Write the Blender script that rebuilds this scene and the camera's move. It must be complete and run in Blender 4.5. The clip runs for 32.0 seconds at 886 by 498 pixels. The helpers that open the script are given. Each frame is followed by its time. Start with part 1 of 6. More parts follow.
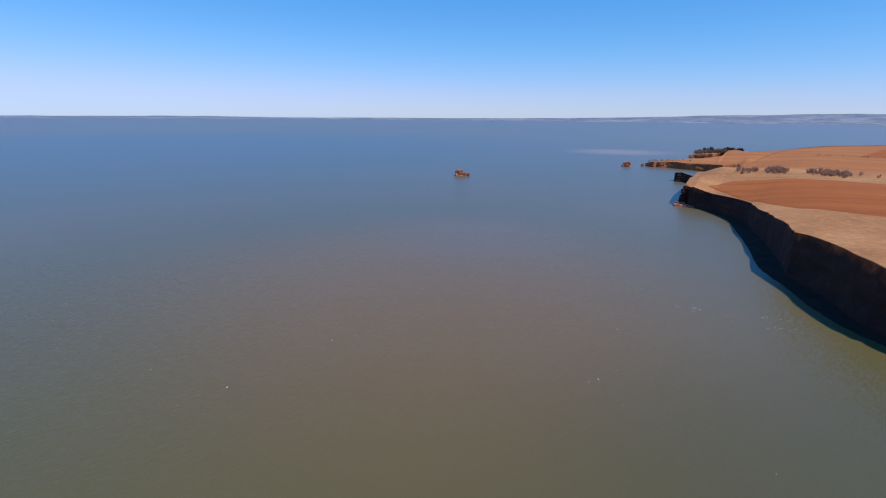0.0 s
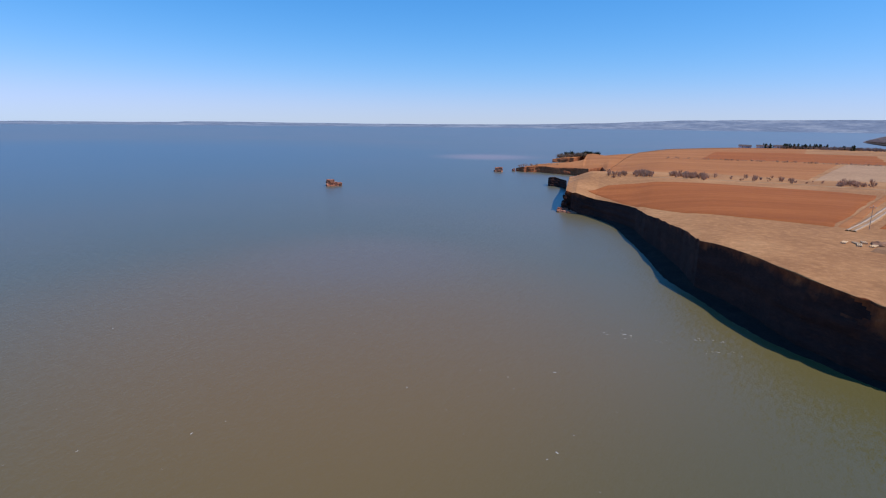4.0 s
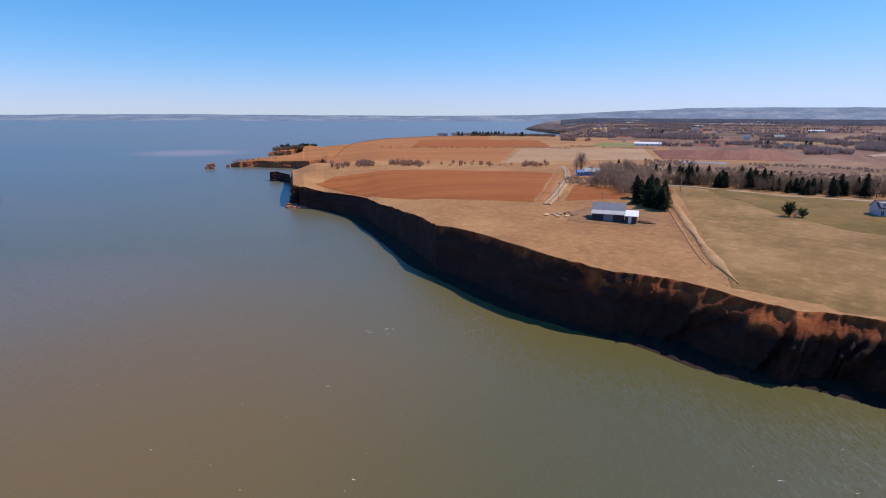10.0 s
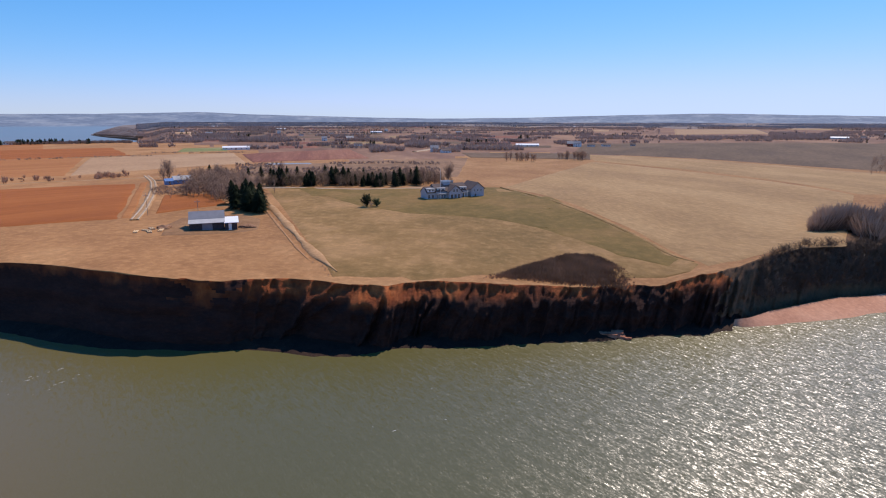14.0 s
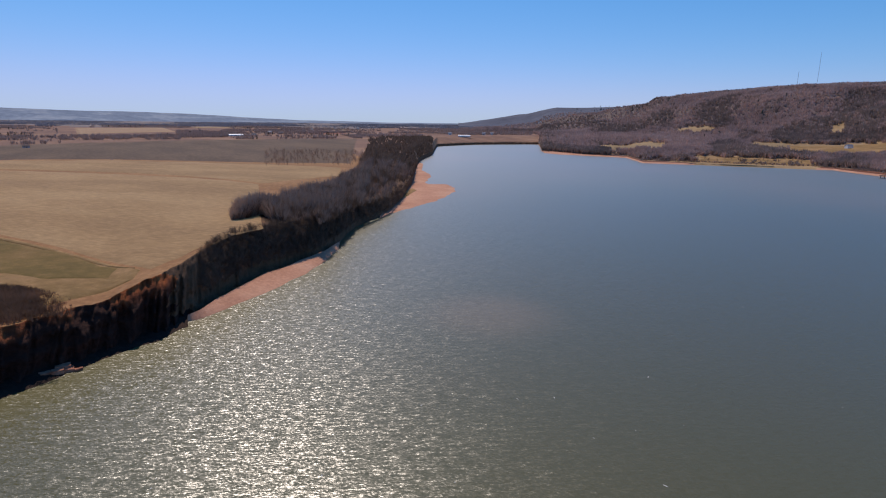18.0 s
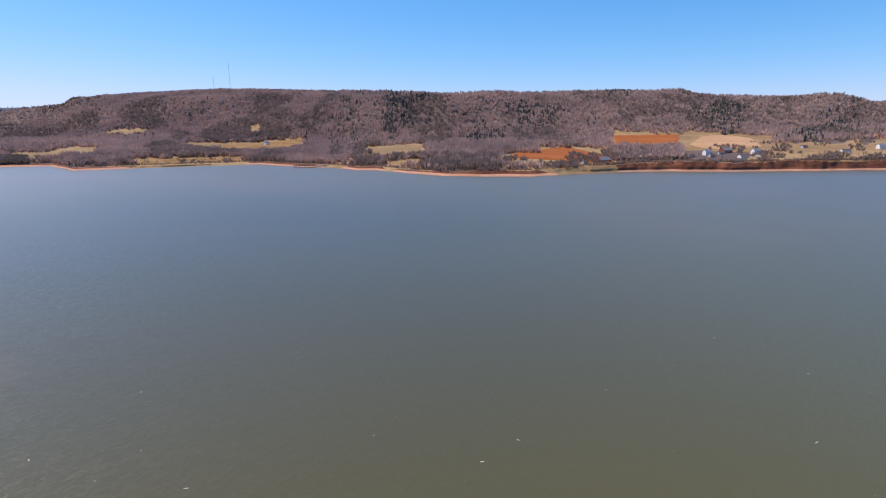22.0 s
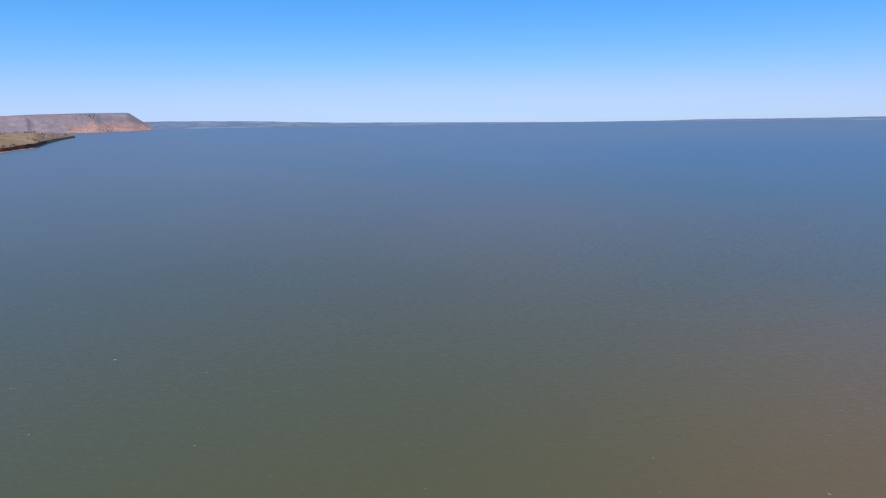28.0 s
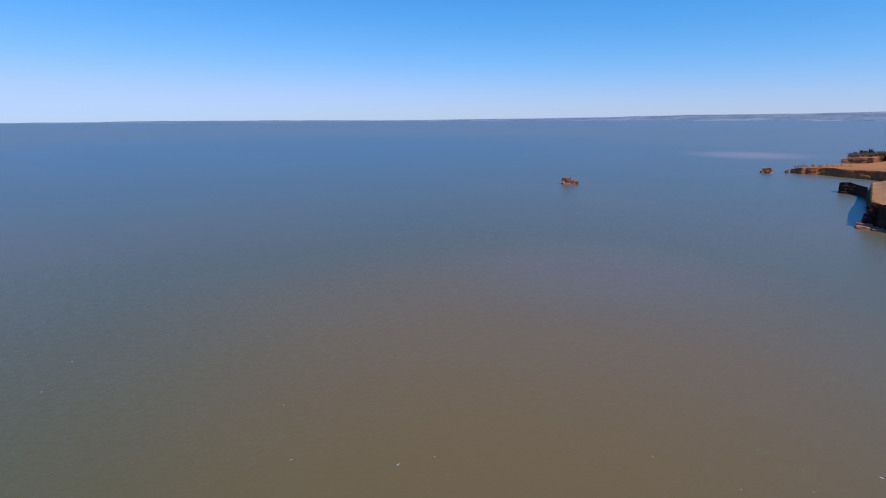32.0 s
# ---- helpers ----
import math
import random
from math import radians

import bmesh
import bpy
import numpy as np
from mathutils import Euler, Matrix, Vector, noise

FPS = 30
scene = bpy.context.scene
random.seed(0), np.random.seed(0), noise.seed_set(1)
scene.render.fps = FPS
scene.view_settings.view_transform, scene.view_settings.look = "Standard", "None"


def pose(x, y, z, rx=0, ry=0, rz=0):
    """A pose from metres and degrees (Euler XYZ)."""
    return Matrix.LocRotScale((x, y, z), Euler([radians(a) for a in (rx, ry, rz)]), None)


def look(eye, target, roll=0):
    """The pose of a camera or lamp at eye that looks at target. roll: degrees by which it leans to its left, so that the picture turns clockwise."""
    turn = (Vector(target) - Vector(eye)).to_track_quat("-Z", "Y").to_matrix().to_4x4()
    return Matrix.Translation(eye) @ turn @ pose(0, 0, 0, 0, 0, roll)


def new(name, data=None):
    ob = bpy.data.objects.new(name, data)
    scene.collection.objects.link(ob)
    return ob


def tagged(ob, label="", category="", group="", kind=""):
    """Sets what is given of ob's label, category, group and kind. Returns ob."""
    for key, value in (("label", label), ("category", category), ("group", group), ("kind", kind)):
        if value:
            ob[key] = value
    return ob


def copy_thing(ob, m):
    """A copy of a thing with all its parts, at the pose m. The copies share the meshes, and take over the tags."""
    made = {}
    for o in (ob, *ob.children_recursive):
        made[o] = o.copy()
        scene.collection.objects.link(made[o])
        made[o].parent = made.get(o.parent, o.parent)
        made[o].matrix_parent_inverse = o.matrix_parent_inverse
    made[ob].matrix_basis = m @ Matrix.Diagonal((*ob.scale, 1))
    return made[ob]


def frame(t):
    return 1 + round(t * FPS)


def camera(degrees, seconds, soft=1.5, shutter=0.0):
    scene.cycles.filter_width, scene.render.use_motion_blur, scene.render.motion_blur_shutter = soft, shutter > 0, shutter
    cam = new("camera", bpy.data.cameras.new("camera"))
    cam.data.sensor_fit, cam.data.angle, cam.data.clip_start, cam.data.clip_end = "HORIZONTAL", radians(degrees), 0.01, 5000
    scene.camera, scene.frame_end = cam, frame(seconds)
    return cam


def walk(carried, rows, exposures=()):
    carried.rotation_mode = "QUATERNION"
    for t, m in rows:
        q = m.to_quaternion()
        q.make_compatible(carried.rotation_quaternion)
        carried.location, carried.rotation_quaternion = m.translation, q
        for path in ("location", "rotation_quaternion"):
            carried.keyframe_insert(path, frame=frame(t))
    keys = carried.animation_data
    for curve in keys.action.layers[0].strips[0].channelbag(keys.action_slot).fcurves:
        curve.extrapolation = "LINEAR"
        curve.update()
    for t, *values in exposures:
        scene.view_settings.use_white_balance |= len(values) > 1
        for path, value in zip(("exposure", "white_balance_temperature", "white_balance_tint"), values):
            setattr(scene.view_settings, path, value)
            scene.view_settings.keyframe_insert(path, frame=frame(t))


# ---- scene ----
EXPOSURES = [(0, -0.05, 6150, 12), (3.5, -0.05, 6120, 11), (7, -0.05, 6080, 10), (10, 0.02, 6350, 11), (13, 0.05, 6450, 13), (15.5, -0.2, 6450, 12), (17, -0.38, 6450, 12), (19.5, -0.35, 6700, 12), (21, -0.17, 6850, 14),
             (22.5, 0.26, 6900, 14), (24.5, 0.28, 6600, 15), (26, 0.08, 6200, 13), (28.5, -0.12, 5800, 9), (30, -0.2, 5750, 9), (32, -0.15, 5800, 9)]
cam = camera(76.88, 32.0, 1.1)

# The drone's way: seconds, place, heading, pitch and lean in degrees.
PATH = [
    (0, 5.81, -38.35, 45.60, -0.01, -13.54, 0.52),
    (0.5, 4.39, -35.85, 45.50, -5.48, -13.37, 0.46),
    (1, 2.87, -33.10, 45.45, -5.94, -13.39, 0.45),
    (1.5, 1.60, -30.13, 45.40, -5.77, -13.40, 0.46),
    (2, 0.79, -27.00, 45.30, -8.67, -13.37, 0.54),
    (2.5, 0.50, -23.67, 45.25, -12.67, -13.37, 0.52),
    (4.5, 1.38, -7.32, 45.15, -13.86, -12.81, 0.61),
    (5, 1.62, -4.25, 44.90, -13.33, -13.12, 0.53),
    (5.5, 1.72, -2.18, 44.93, -12.56, -13.38, 0.36),
    (6, 1.47, -0.91, 45.16, -13.01, -13.49, 0.29),
    (6.5, 0.80, 0.07, 45.21, -15.08, -13.54, 0.14),
    (7, 0.04, 0.20, 45.47, -19.08, -13.88, 0.15),
    (7.5, -0.22, 0.12, 45.37, -23.39, -13.78, 0.20),
    (8, -0.13, 0.14, 45.19, -27.78, -13.75, 0.27),
    (8.5, 0.01, 0.07, 45.01, -31.50, -13.71, 0.23),
    (9, 0.00, 0.00, 44.94, -34.85, -13.61, 0.27),
    (9.5, 0.13, -0.17, 44.91, -38.61, -13.53, 0.26),
    (10, 0.26, -0.34, 44.87, -42.37, -13.45, 0.24),
    (10.5, 0.56, -0.31, 44.84, -46.75, -13.35, 0.18),
    (11, 0.79, -0.32, 44.77, -51.35, -13.35, 0.23),
    (11.5, 0.79, -0.28, 44.82, -56.38, -13.32, 0.27),
    (12, 0.85, -0.47, 44.86, -61.08, -13.22, 0.19),
    (12.5, 0.68, -0.47, 44.98, -66.09, -13.11, 0.08),
    (13, 0.62, -0.58, 45.00, -71.29, -13.03, 0.17),
    (13.5, 0.29, -0.77, 45.19, -76.64, -13.01, 0.18),
    (15.5, -0.20, -0.89, 45.75, -100.15, -12.91, 0.04),
    (16, 0.08, -0.87, 45.69, -106.55, -12.84, 0.17),
    (16.5, -0.06, -0.59, 45.61, -113.51, -12.80, 0.23),
    (17, -0.40, -0.42, 45.96, -121.26, -12.83, 0.44),
    (17.5, -0.27, -0.64, 45.96, -129.12, -12.79, 0.52),
    (18, 0.40, 0.03, 45.97, -137.22, -12.78, 0.68),
    (18.5, 0.14, 0.19, 46.04, -143.30, -12.74, 0.47),
    (19, -0.03, 0.40, 46.10, -144.57, -12.81, 0.42),
    (19.5, -0.16, 0.56, 46.15, -145.50, -12.83, 0.42),
    (20, -0.41, 0.93, 45.92, -151.08, -12.75, 0.44),
    (20.5, -1.00, 0.84, 45.72, -160.70, -12.65, 0.48),
    (21, -0.71, 0.87, 46.23, -170.05, -12.63, 0.43),
    (21.5, -0.04, 0.97, 46.11, -179.97, -12.51, -0.24),
    (22, 0.74, 1.16, 45.34, -189.91, -12.39, -0.28),
    (22.5, 0.88, 1.12, 45.06, -199.67, -12.38, -0.38),
    (23, 0.95, 1.20, 45.05, -209.38, -12.38, -0.51),
    (23.5, 1.20, 1.51, 45.04, -218.39, -12.44, -0.66),
    (24, 1.25, 1.58, 45.04, -227.42, -12.37, -0.64),
    (24.5, 0.92, 1.16, 45.05, -235.55, -12.48, -0.64),
    (25, 0.10, 0.46, 44.97, -243.57, -12.59, -0.56),
    (25.5, -0.16, -0.28, 45.07, -252.48, -12.63, -0.62),
    (26, 0.13, -1.03, 45.24, -261.25, -12.67, -0.64),
    (26.5, 0.44, -1.44, 45.43, -270.54, -12.71, -0.59),
    (28.5, 0.79, -0.60, 45.70, -304.91, -13.27, -0.68),
    (29, 0.84, -0.05, 45.55, -312.67, -13.28, -0.36),
    (30, 0.88, 1.66, 45.35, -326.37, -13.15, -0.24),
    (30.5, 0.84, 2.66, 45.40, -331.56, -13.18, -0.23),
    (31, 0.72, 3.75, 45.40, -337.21, -13.27, -0.26),
    (31.5, 0.53, 4.90, 45.20, -343.57, -13.39, -0.25),
    (32, 0.28, 6.10, 45.00, -350.11, -13.42, -0.22),
]


def aim(x, y, z, yaw, pitch, lean):
    return pose(x, y, z) @ pose(0, 0, 0, 0, 0, yaw) @ pose(0, 0, 0, 90 + pitch) @ pose(0, 0, 0, 0, 0, lean)


walk(cam, [(row[0], aim(*row[1:])) for row in PATH], EXPOSURES)

# ---- light ----
SUN_AZ, SUN_EL = 118.0, 54.0
world = bpy.data.worlds.new("sky")
scene.world = world
world.use_nodes = True
wn = world.node_tree.nodes
sky = wn.new("ShaderNodeTexSky")
sky.sky_type = "NISHITA"
sky.sun_disc = False
sky.sun_elevation, sky.sun_rotation = radians(SUN_EL), radians(SUN_AZ)
sky.altitude, sky.air_density, sky.dust_density, sky.ozone_density = 40, 1.0, 0.0, 6.0
wn["Background"].inputs["Strength"].default_value = 0.114
# clear spring air: red falls off faster with height than the sky model has it
split, join = wn.new("ShaderNodeSeparateColor"), wn.new("ShaderNodeCombineColor")
link = world.node_tree.links.new
link(sky.outputs[0], split.inputs[0])
# and the pale band over the horizon levels off
for k, (power, gain, most) in enumerate(((1.5, 0.37, 5.3), (0.93, 1.07, 7.3), (0.75, 1.98, 30.0))):
    last = split.outputs[k]
    for step, value in (("POWER", power), ("MULTIPLY", gain)):
        node = wn.new("ShaderNodeMath")
        node.operation, node.inputs[1].default_value = step, value
        link(last, node.inputs[0])
        last = node.outputs[0]
    full, level = last, wn.new("ShaderNodeMath")
    for step, value in (("DIVIDE", most), ("POWER", 4.0), ("ADD", 1.0), ("POWER", 0.25)):
        node = wn.new("ShaderNodeMath")
        node.operation, node.inputs[1].default_value = step, value
        link(last, node.inputs[0])
        last = node.outputs[0]
    level.operation = "DIVIDE"
    link(full, level.inputs[0])
    link(last, level.inputs[1])
    link(level.outputs[0], join.inputs[k])
link(join.outputs[0], wn["Background"].inputs["Color"])
sun = new("sun", bpy.data.lights.new("sun", "SUN"))
sun.data.energy, sun.data.angle, sun.data.color = 4.15, radians(0.6), (1.0, 0.86, 0.71)
sx, sy = math.sin(radians(SUN_AZ)), math.cos(radians(SUN_AZ))
sun.matrix_world = look((sx * 80, sy * 80, 80 * math.tan(radians(SUN_EL))), (0, 0, 0))


# ---- materials ----
def mat(name, rough=0.9):
    m = bpy.data.materials.new(name)
    m.use_nodes = True
    b = m.node_tree.nodes["Principled BSDF"]
    b.inputs["Roughness"].default_value = rough
    b.inputs["Specular IOR Level"].default_value = 0.25
    return m, m.node_tree.nodes, m.node_tree.links, b


def coords(nodes, links, scale=(1, 1, 1), turn=0.0):
    g = nodes.new("ShaderNodeNewGeometry")
    mp = nodes.new("ShaderNodeMapping")
    mp.vector_type = "TEXTURE"
    mp.inputs["Scale"].default_value = tuple(1 / k for k in scale)
    mp.inputs["Rotation"].default_value = (0, 0, radians(turn))
    links.new(g.outputs["Position"], mp.inputs["Vector"])
    return mp.outputs["Vector"]


def noise_tex(nodes, links, vec, scale, detail=4.0, rough=0.6):
    n = nodes.new("ShaderNodeTexNoise")
    n.inputs["Scale"].default_value = scale
    n.inputs["Detail"].default_value = detail
    n.inputs["Roughness"].default_value = rough
    links.new(vec, n.inputs["Vector"])
    return n.outputs["Fac"]


def ramp(nodes, links, fac, stops):
    r = nodes.new("ShaderNodeValToRGB")
    e = r.color_ramp.elements
    while len(e) < len(stops):
        e.new(0.5)
    for el, (p, c) in zip(e, stops):
        el.position = p
        el.color = (*c, 1) if len(c) == 3 else c
    links.new(fac, r.inputs["Fac"])
    return r.outputs["Color"]


def mix(nodes, links, fac, a, b, blend="MIX"):
    m = nodes.new("ShaderNodeMix")
    m.data_type, m.blend_type = "RGBA", blend
    if isinstance(fac, (int, float)):
        m.inputs[0].default_value = fac
    else:
        links.new(fac, m.inputs[0])
    for sock, v in ((m.inputs[6], a), (m.inputs[7], b)):
        if isinstance(v, tuple):
            sock.default_value = (*v, 1)
        else:
            links.new(v, sock)
    return m.outputs[2]


def bump(nodes, links, bsdf, height, strength, dist):
    b = nodes.new("ShaderNodeBump")
    b.inputs["Strength"].default_value = strength
    b.inputs["Distance"].default_value = dist
    links.new(height, b.inputs["Height"])
    links.new(b.outputs["Normal"], bsdf.inputs["Normal"])


def two_scale(name, dark, mid, light, big=0.02, small=0.4, rough=0.95, bumpy=0.5, stretch=(1, 1, 1), turn=0.0, dist=0.3, upper=(), fuzz=0.0):
    """Earth, grass, rock: three tones mixed by a broad and a fine noise, with relief; upper: other tones blended in by
    height between two levels.
    """
    m, n, l, b = mat(name, rough)
    v = coords(n, l, stretch, turn)
    f1, f2 = noise_tex(n, l, v, big, 5), noise_tex(n, l, v, small, 6, 0.7)
    c1 = ramp(n, l, f1, [(0.37, dark), (0.5, mid), (0.63, light)])
    c2 = ramp(n, l, f2, [(0.3, tuple(0.62 * x for x in mid)), (0.5, mid), (0.72, tuple(min(1, 1.3 * x) for x in light))])
    c = mix(n, l, 0.45, c1, c2)
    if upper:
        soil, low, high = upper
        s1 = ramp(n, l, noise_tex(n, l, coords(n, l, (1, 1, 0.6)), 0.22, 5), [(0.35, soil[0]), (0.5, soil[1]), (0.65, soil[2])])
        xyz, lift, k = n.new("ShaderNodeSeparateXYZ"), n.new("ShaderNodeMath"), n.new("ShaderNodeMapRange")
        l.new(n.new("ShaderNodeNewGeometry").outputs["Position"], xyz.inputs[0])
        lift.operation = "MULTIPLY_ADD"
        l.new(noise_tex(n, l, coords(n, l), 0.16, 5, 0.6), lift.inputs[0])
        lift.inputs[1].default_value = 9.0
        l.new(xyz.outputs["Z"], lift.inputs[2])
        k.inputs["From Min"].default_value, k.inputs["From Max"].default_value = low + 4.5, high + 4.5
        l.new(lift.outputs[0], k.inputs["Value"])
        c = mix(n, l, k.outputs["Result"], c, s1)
    l.new(c, b.inputs["Base Color"])
    b.inputs["Diffuse Roughness"].default_value = fuzz
    if bumpy:
        bump(n, l, b, f2, bumpy, dist)
    return m


def airy(m, share=0.4):
    """Twigs that let part of the light through between them."""
    n, l = m.node_tree.nodes, m.node_tree.links
    b = n["Principled BSDF"]
    t, both = n.new("ShaderNodeBsdfTranslucent"), n.new("ShaderNodeMixShader")
    l.new(b.inputs["Base Color"].links[0].from_socket, t.inputs["Color"])
    both.inputs[0].default_value = share
    l.new(b.outputs[0], both.inputs[1])
    l.new(t.outputs[0], both.inputs[2])
    l.new(both.outputs[0], n["Material Output"].inputs["Surface"])
    return m


def plain(name, color, rough=0.6, var=0.15, scale=3.0, metal=0.0):
    m, n, l, b = mat(name, rough)
    v = coords(n, l)
    f = noise_tex(n, l, v, scale, 5)
    l.new(ramp(n, l, f, [(0.3, tuple(x * (1 - var) for x in color)), (0.7, tuple(min(1, x * (1 + var)) for x in color))]), b.inputs["Base Color"])
    b.inputs["Metallic"].default_value = metal
    return m


GRASS = two_scale("dry_grass", (0.327, 0.145, 0.0516), (0.458, 0.219, 0.0803), (0.59, 0.314, 0.128), 0.03, 0.5, bumpy=0.6, fuzz=0.5)
LAWN = two_scale("lawn", (0.225, 0.133, 0.0369), (0.356, 0.197, 0.063), (0.54, 0.302, 0.123), 0.045, 0.35, bumpy=0.4, fuzz=0.5)
LAWNGREEN = two_scale("green_lawn", (0.179, 0.116, 0.0249), (0.249, 0.151, 0.0363), (0.356, 0.195, 0.0612), 0.04, 0.3, bumpy=0.4, fuzz=0.5)
HAY = two_scale("hay_field", (0.385, 0.216, 0.088), (0.5, 0.287, 0.116), (0.6, 0.36, 0.156), 0.016, 0.3, bumpy=0.4, stretch=(1, 2.2, 1), turn=25, fuzz=0.5)
RED = two_scale("red_soil", (0.31, 0.087, 0.0165), (0.392, 0.115, 0.022), (0.48, 0.157, 0.036), 0.03, 0.9, bumpy=0.5, stretch=(0.25, 3, 1), turn=-38, fuzz=0.5)
ORANGE = two_scale("stubble_soil", (0.36, 0.128, 0.034), (0.445, 0.168, 0.047), (0.52, 0.222, 0.073), 0.02, 0.5, bumpy=0.4, stretch=(0.3, 2, 1), turn=-38, fuzz=0.5)
TAN = two_scale("tan_stubble", (0.442, 0.249, 0.122), (0.519, 0.304, 0.155), (0.586, 0.365, 0.199), 0.02, 0.5, bumpy=0.4, fuzz=0.5)
GREEN = two_scale("winter_wheat", (0.16, 0.17, 0.055), (0.21, 0.21, 0.075), (0.27, 0.24, 0.11), 0.02, 0.4)
SAND = two_scale("red_sand", (0.4, 0.19, 0.115), (0.5, 0.255, 0.16), (0.58, 0.33, 0.215), 0.05, 0.9, bumpy=0.3)
# sandstone under red till; the face's shade and the rim's sunlight are in these tones
CLIFF = two_scale("shade_toned_sandstone", (0.026, 0.011, 0.009), (0.042, 0.017, 0.012), (0.075, 0.028, 0.018), 0.12, 0.8, bumpy=0.9, stretch=(1, 1, 2.6), dist=0.5,
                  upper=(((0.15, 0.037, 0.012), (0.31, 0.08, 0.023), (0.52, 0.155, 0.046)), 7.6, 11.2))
# darker copy of the cliff's material, with the shade of this stretch in its colour
SHADECLIFF = two_scale("red_sandstone_shaded", (0.026, 0.011, 0.009), (0.04, 0.016, 0.012), (0.07, 0.026, 0.017), 0.1, 0.7, bumpy=0.9, stretch=(1, 1, 3.2), dist=0.5,
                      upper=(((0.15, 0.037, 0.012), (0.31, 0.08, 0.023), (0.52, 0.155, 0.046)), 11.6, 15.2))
TILL = two_scale("red_till", (0.19, 0.062, 0.024), (0.29, 0.096, 0.038), (0.43, 0.155, 0.06), 0.2, 0.9, bumpy=0.9, stretch=(1, 1, 0.7), dist=0.5)
BANK = two_scale("red_bank", (0.075, 0.027, 0.016), (0.14, 0.05, 0.028), (0.25, 0.095, 0.05), 0.03, 0.2, bumpy=0.6)
SCRUBBANK = two_scale("overgrown_bank", (0.085, 0.05, 0.03), (0.14, 0.078, 0.043), (0.24, 0.11, 0.055), 0.15, 0.8, bumpy=0.8)
# red talus, paled in its base colour for the haze before it
CAPE = two_scale("hazy_cape_talus", (0.24, 0.15, 0.125), (0.4, 0.245, 0.195), (0.52, 0.33, 0.26), 0.006, 0.03, bumpy=0.4, stretch=(1, 1, 0.4))
DULL = two_scale("dull_soil", (0.135, 0.0792, 0.0441), (0.189, 0.113, 0.0612), (0.261, 0.155, 0.0828), 0.015, 0.2, bumpy=0.4, stretch=(0.5, 1.5, 1), turn=-20, fuzz=0.5)
YARD = two_scale("trodden_yard", (0.18, 0.09, 0.042), (0.26, 0.138, 0.064), (0.35, 0.2, 0.095), 0.12, 0.9, bumpy=0.5)
# greyed farmland tones: the haze over the plain is in the colour
FARPLAIN = two_scale("hazy_far_plain", (0.135, 0.108, 0.101), (0.198, 0.155, 0.14), (0.279, 0.225, 0.194), 0.004, 0.02, bumpy=0.2)
FARLAND = two_scale("scrub_land", (0.13, 0.07, 0.05), (0.22, 0.12, 0.078), (0.33, 0.195, 0.115), 0.006, 0.05, bumpy=0.2, stretch=(0.6, 1.6, 1), turn=15)
VINES = two_scale("vine_rows", (0.12, 0.045, 0.03), (0.2, 0.075, 0.048), (0.32, 0.15, 0.09), 0.02, 0.3, bumpy=0.4, stretch=(0.1, 1.5, 1), turn=20)
# pale lilac stands for haze before the cape's woods
CAPEWOOD = two_scale("hazy_cape_woods", (0.2, 0.16, 0.162), (0.275, 0.218, 0.218), (0.35, 0.28, 0.265), 0.006, 0.03, bumpy=0.2)
HILL = two_scale("hillside_litter", (0.1, 0.072, 0.064), (0.138, 0.1, 0.087), (0.185, 0.132, 0.108), 0.01, 0.1, bumpy=0.3)
# the blue of the air is mixed into these tones in place of haze
DISTANT = two_scale("haze_toned_hills", (0.128, 0.166, 0.225), (0.17, 0.212, 0.276), (0.315, 0.348, 0.383), 0.004, 0.02, bumpy=0, stretch=(1, 1, 1))
BARE = airy(two_scale("bare_twigs", (0.24, 0.17, 0.14), (0.35, 0.245, 0.195), (0.45, 0.31, 0.24), 0.007, 0.06, bumpy=0))
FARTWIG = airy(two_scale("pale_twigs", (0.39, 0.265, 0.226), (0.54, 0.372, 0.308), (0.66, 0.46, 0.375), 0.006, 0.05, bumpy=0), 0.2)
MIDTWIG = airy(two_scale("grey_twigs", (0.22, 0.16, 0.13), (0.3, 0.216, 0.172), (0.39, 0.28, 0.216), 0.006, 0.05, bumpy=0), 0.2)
SHOREGRASS = two_scale("shore_grass", (0.22, 0.138, 0.064), (0.31, 0.2, 0.097), (0.41, 0.28, 0.145), 0.012, 0.08, bumpy=0.4)
PALEGRASS = two_scale("pale_grass", (0.2, 0.135, 0.065), (0.28, 0.19, 0.093), (0.37, 0.255, 0.135), 0.02, 0.12, bumpy=0.4)
# the woods of the far ridge, with aerial haze painted in as blue-grey
FARHILL = two_scale("hazy_far_ridge", (0.066, 0.07, 0.098), (0.082, 0.088, 0.118), (0.11, 0.112, 0.14), 0.004, 0.03, bumpy=0.2)
BAREDARK = airy(plain("dark_twigs", (0.185, 0.128, 0.094), 0.9, 0.35, 0.1), 0.3)
RUSTY = airy(plain("rusty_twigs", (0.42, 0.25, 0.165), 0.9, 0.35, 0.3), 0.4)
PLAINTWIG = airy(two_scale("hedge_twigs", (0.27, 0.2, 0.175), (0.37, 0.272, 0.235), (0.47, 0.345, 0.29), 0.006, 0.05, bumpy=0), 0.3)
BRAMBLE = airy(plain("bramble_stems", (0.21, 0.125, 0.08), 0.9, 0.35, 0.15), 0.3)
# needles lightened and blued, so that haze over the ridge is in the tone
RIDGEFIR = plain("hazy_conifer_needles", (0.046, 0.056, 0.05), 0.9, 0.35, 0.1)
FIR = plain("conifer_needles", (0.024, 0.03, 0.015), 0.9, 0.4, 0.3)
FIR.node_tree.nodes["Principled BSDF"].inputs["Specular IOR Level"].default_value = 0.05
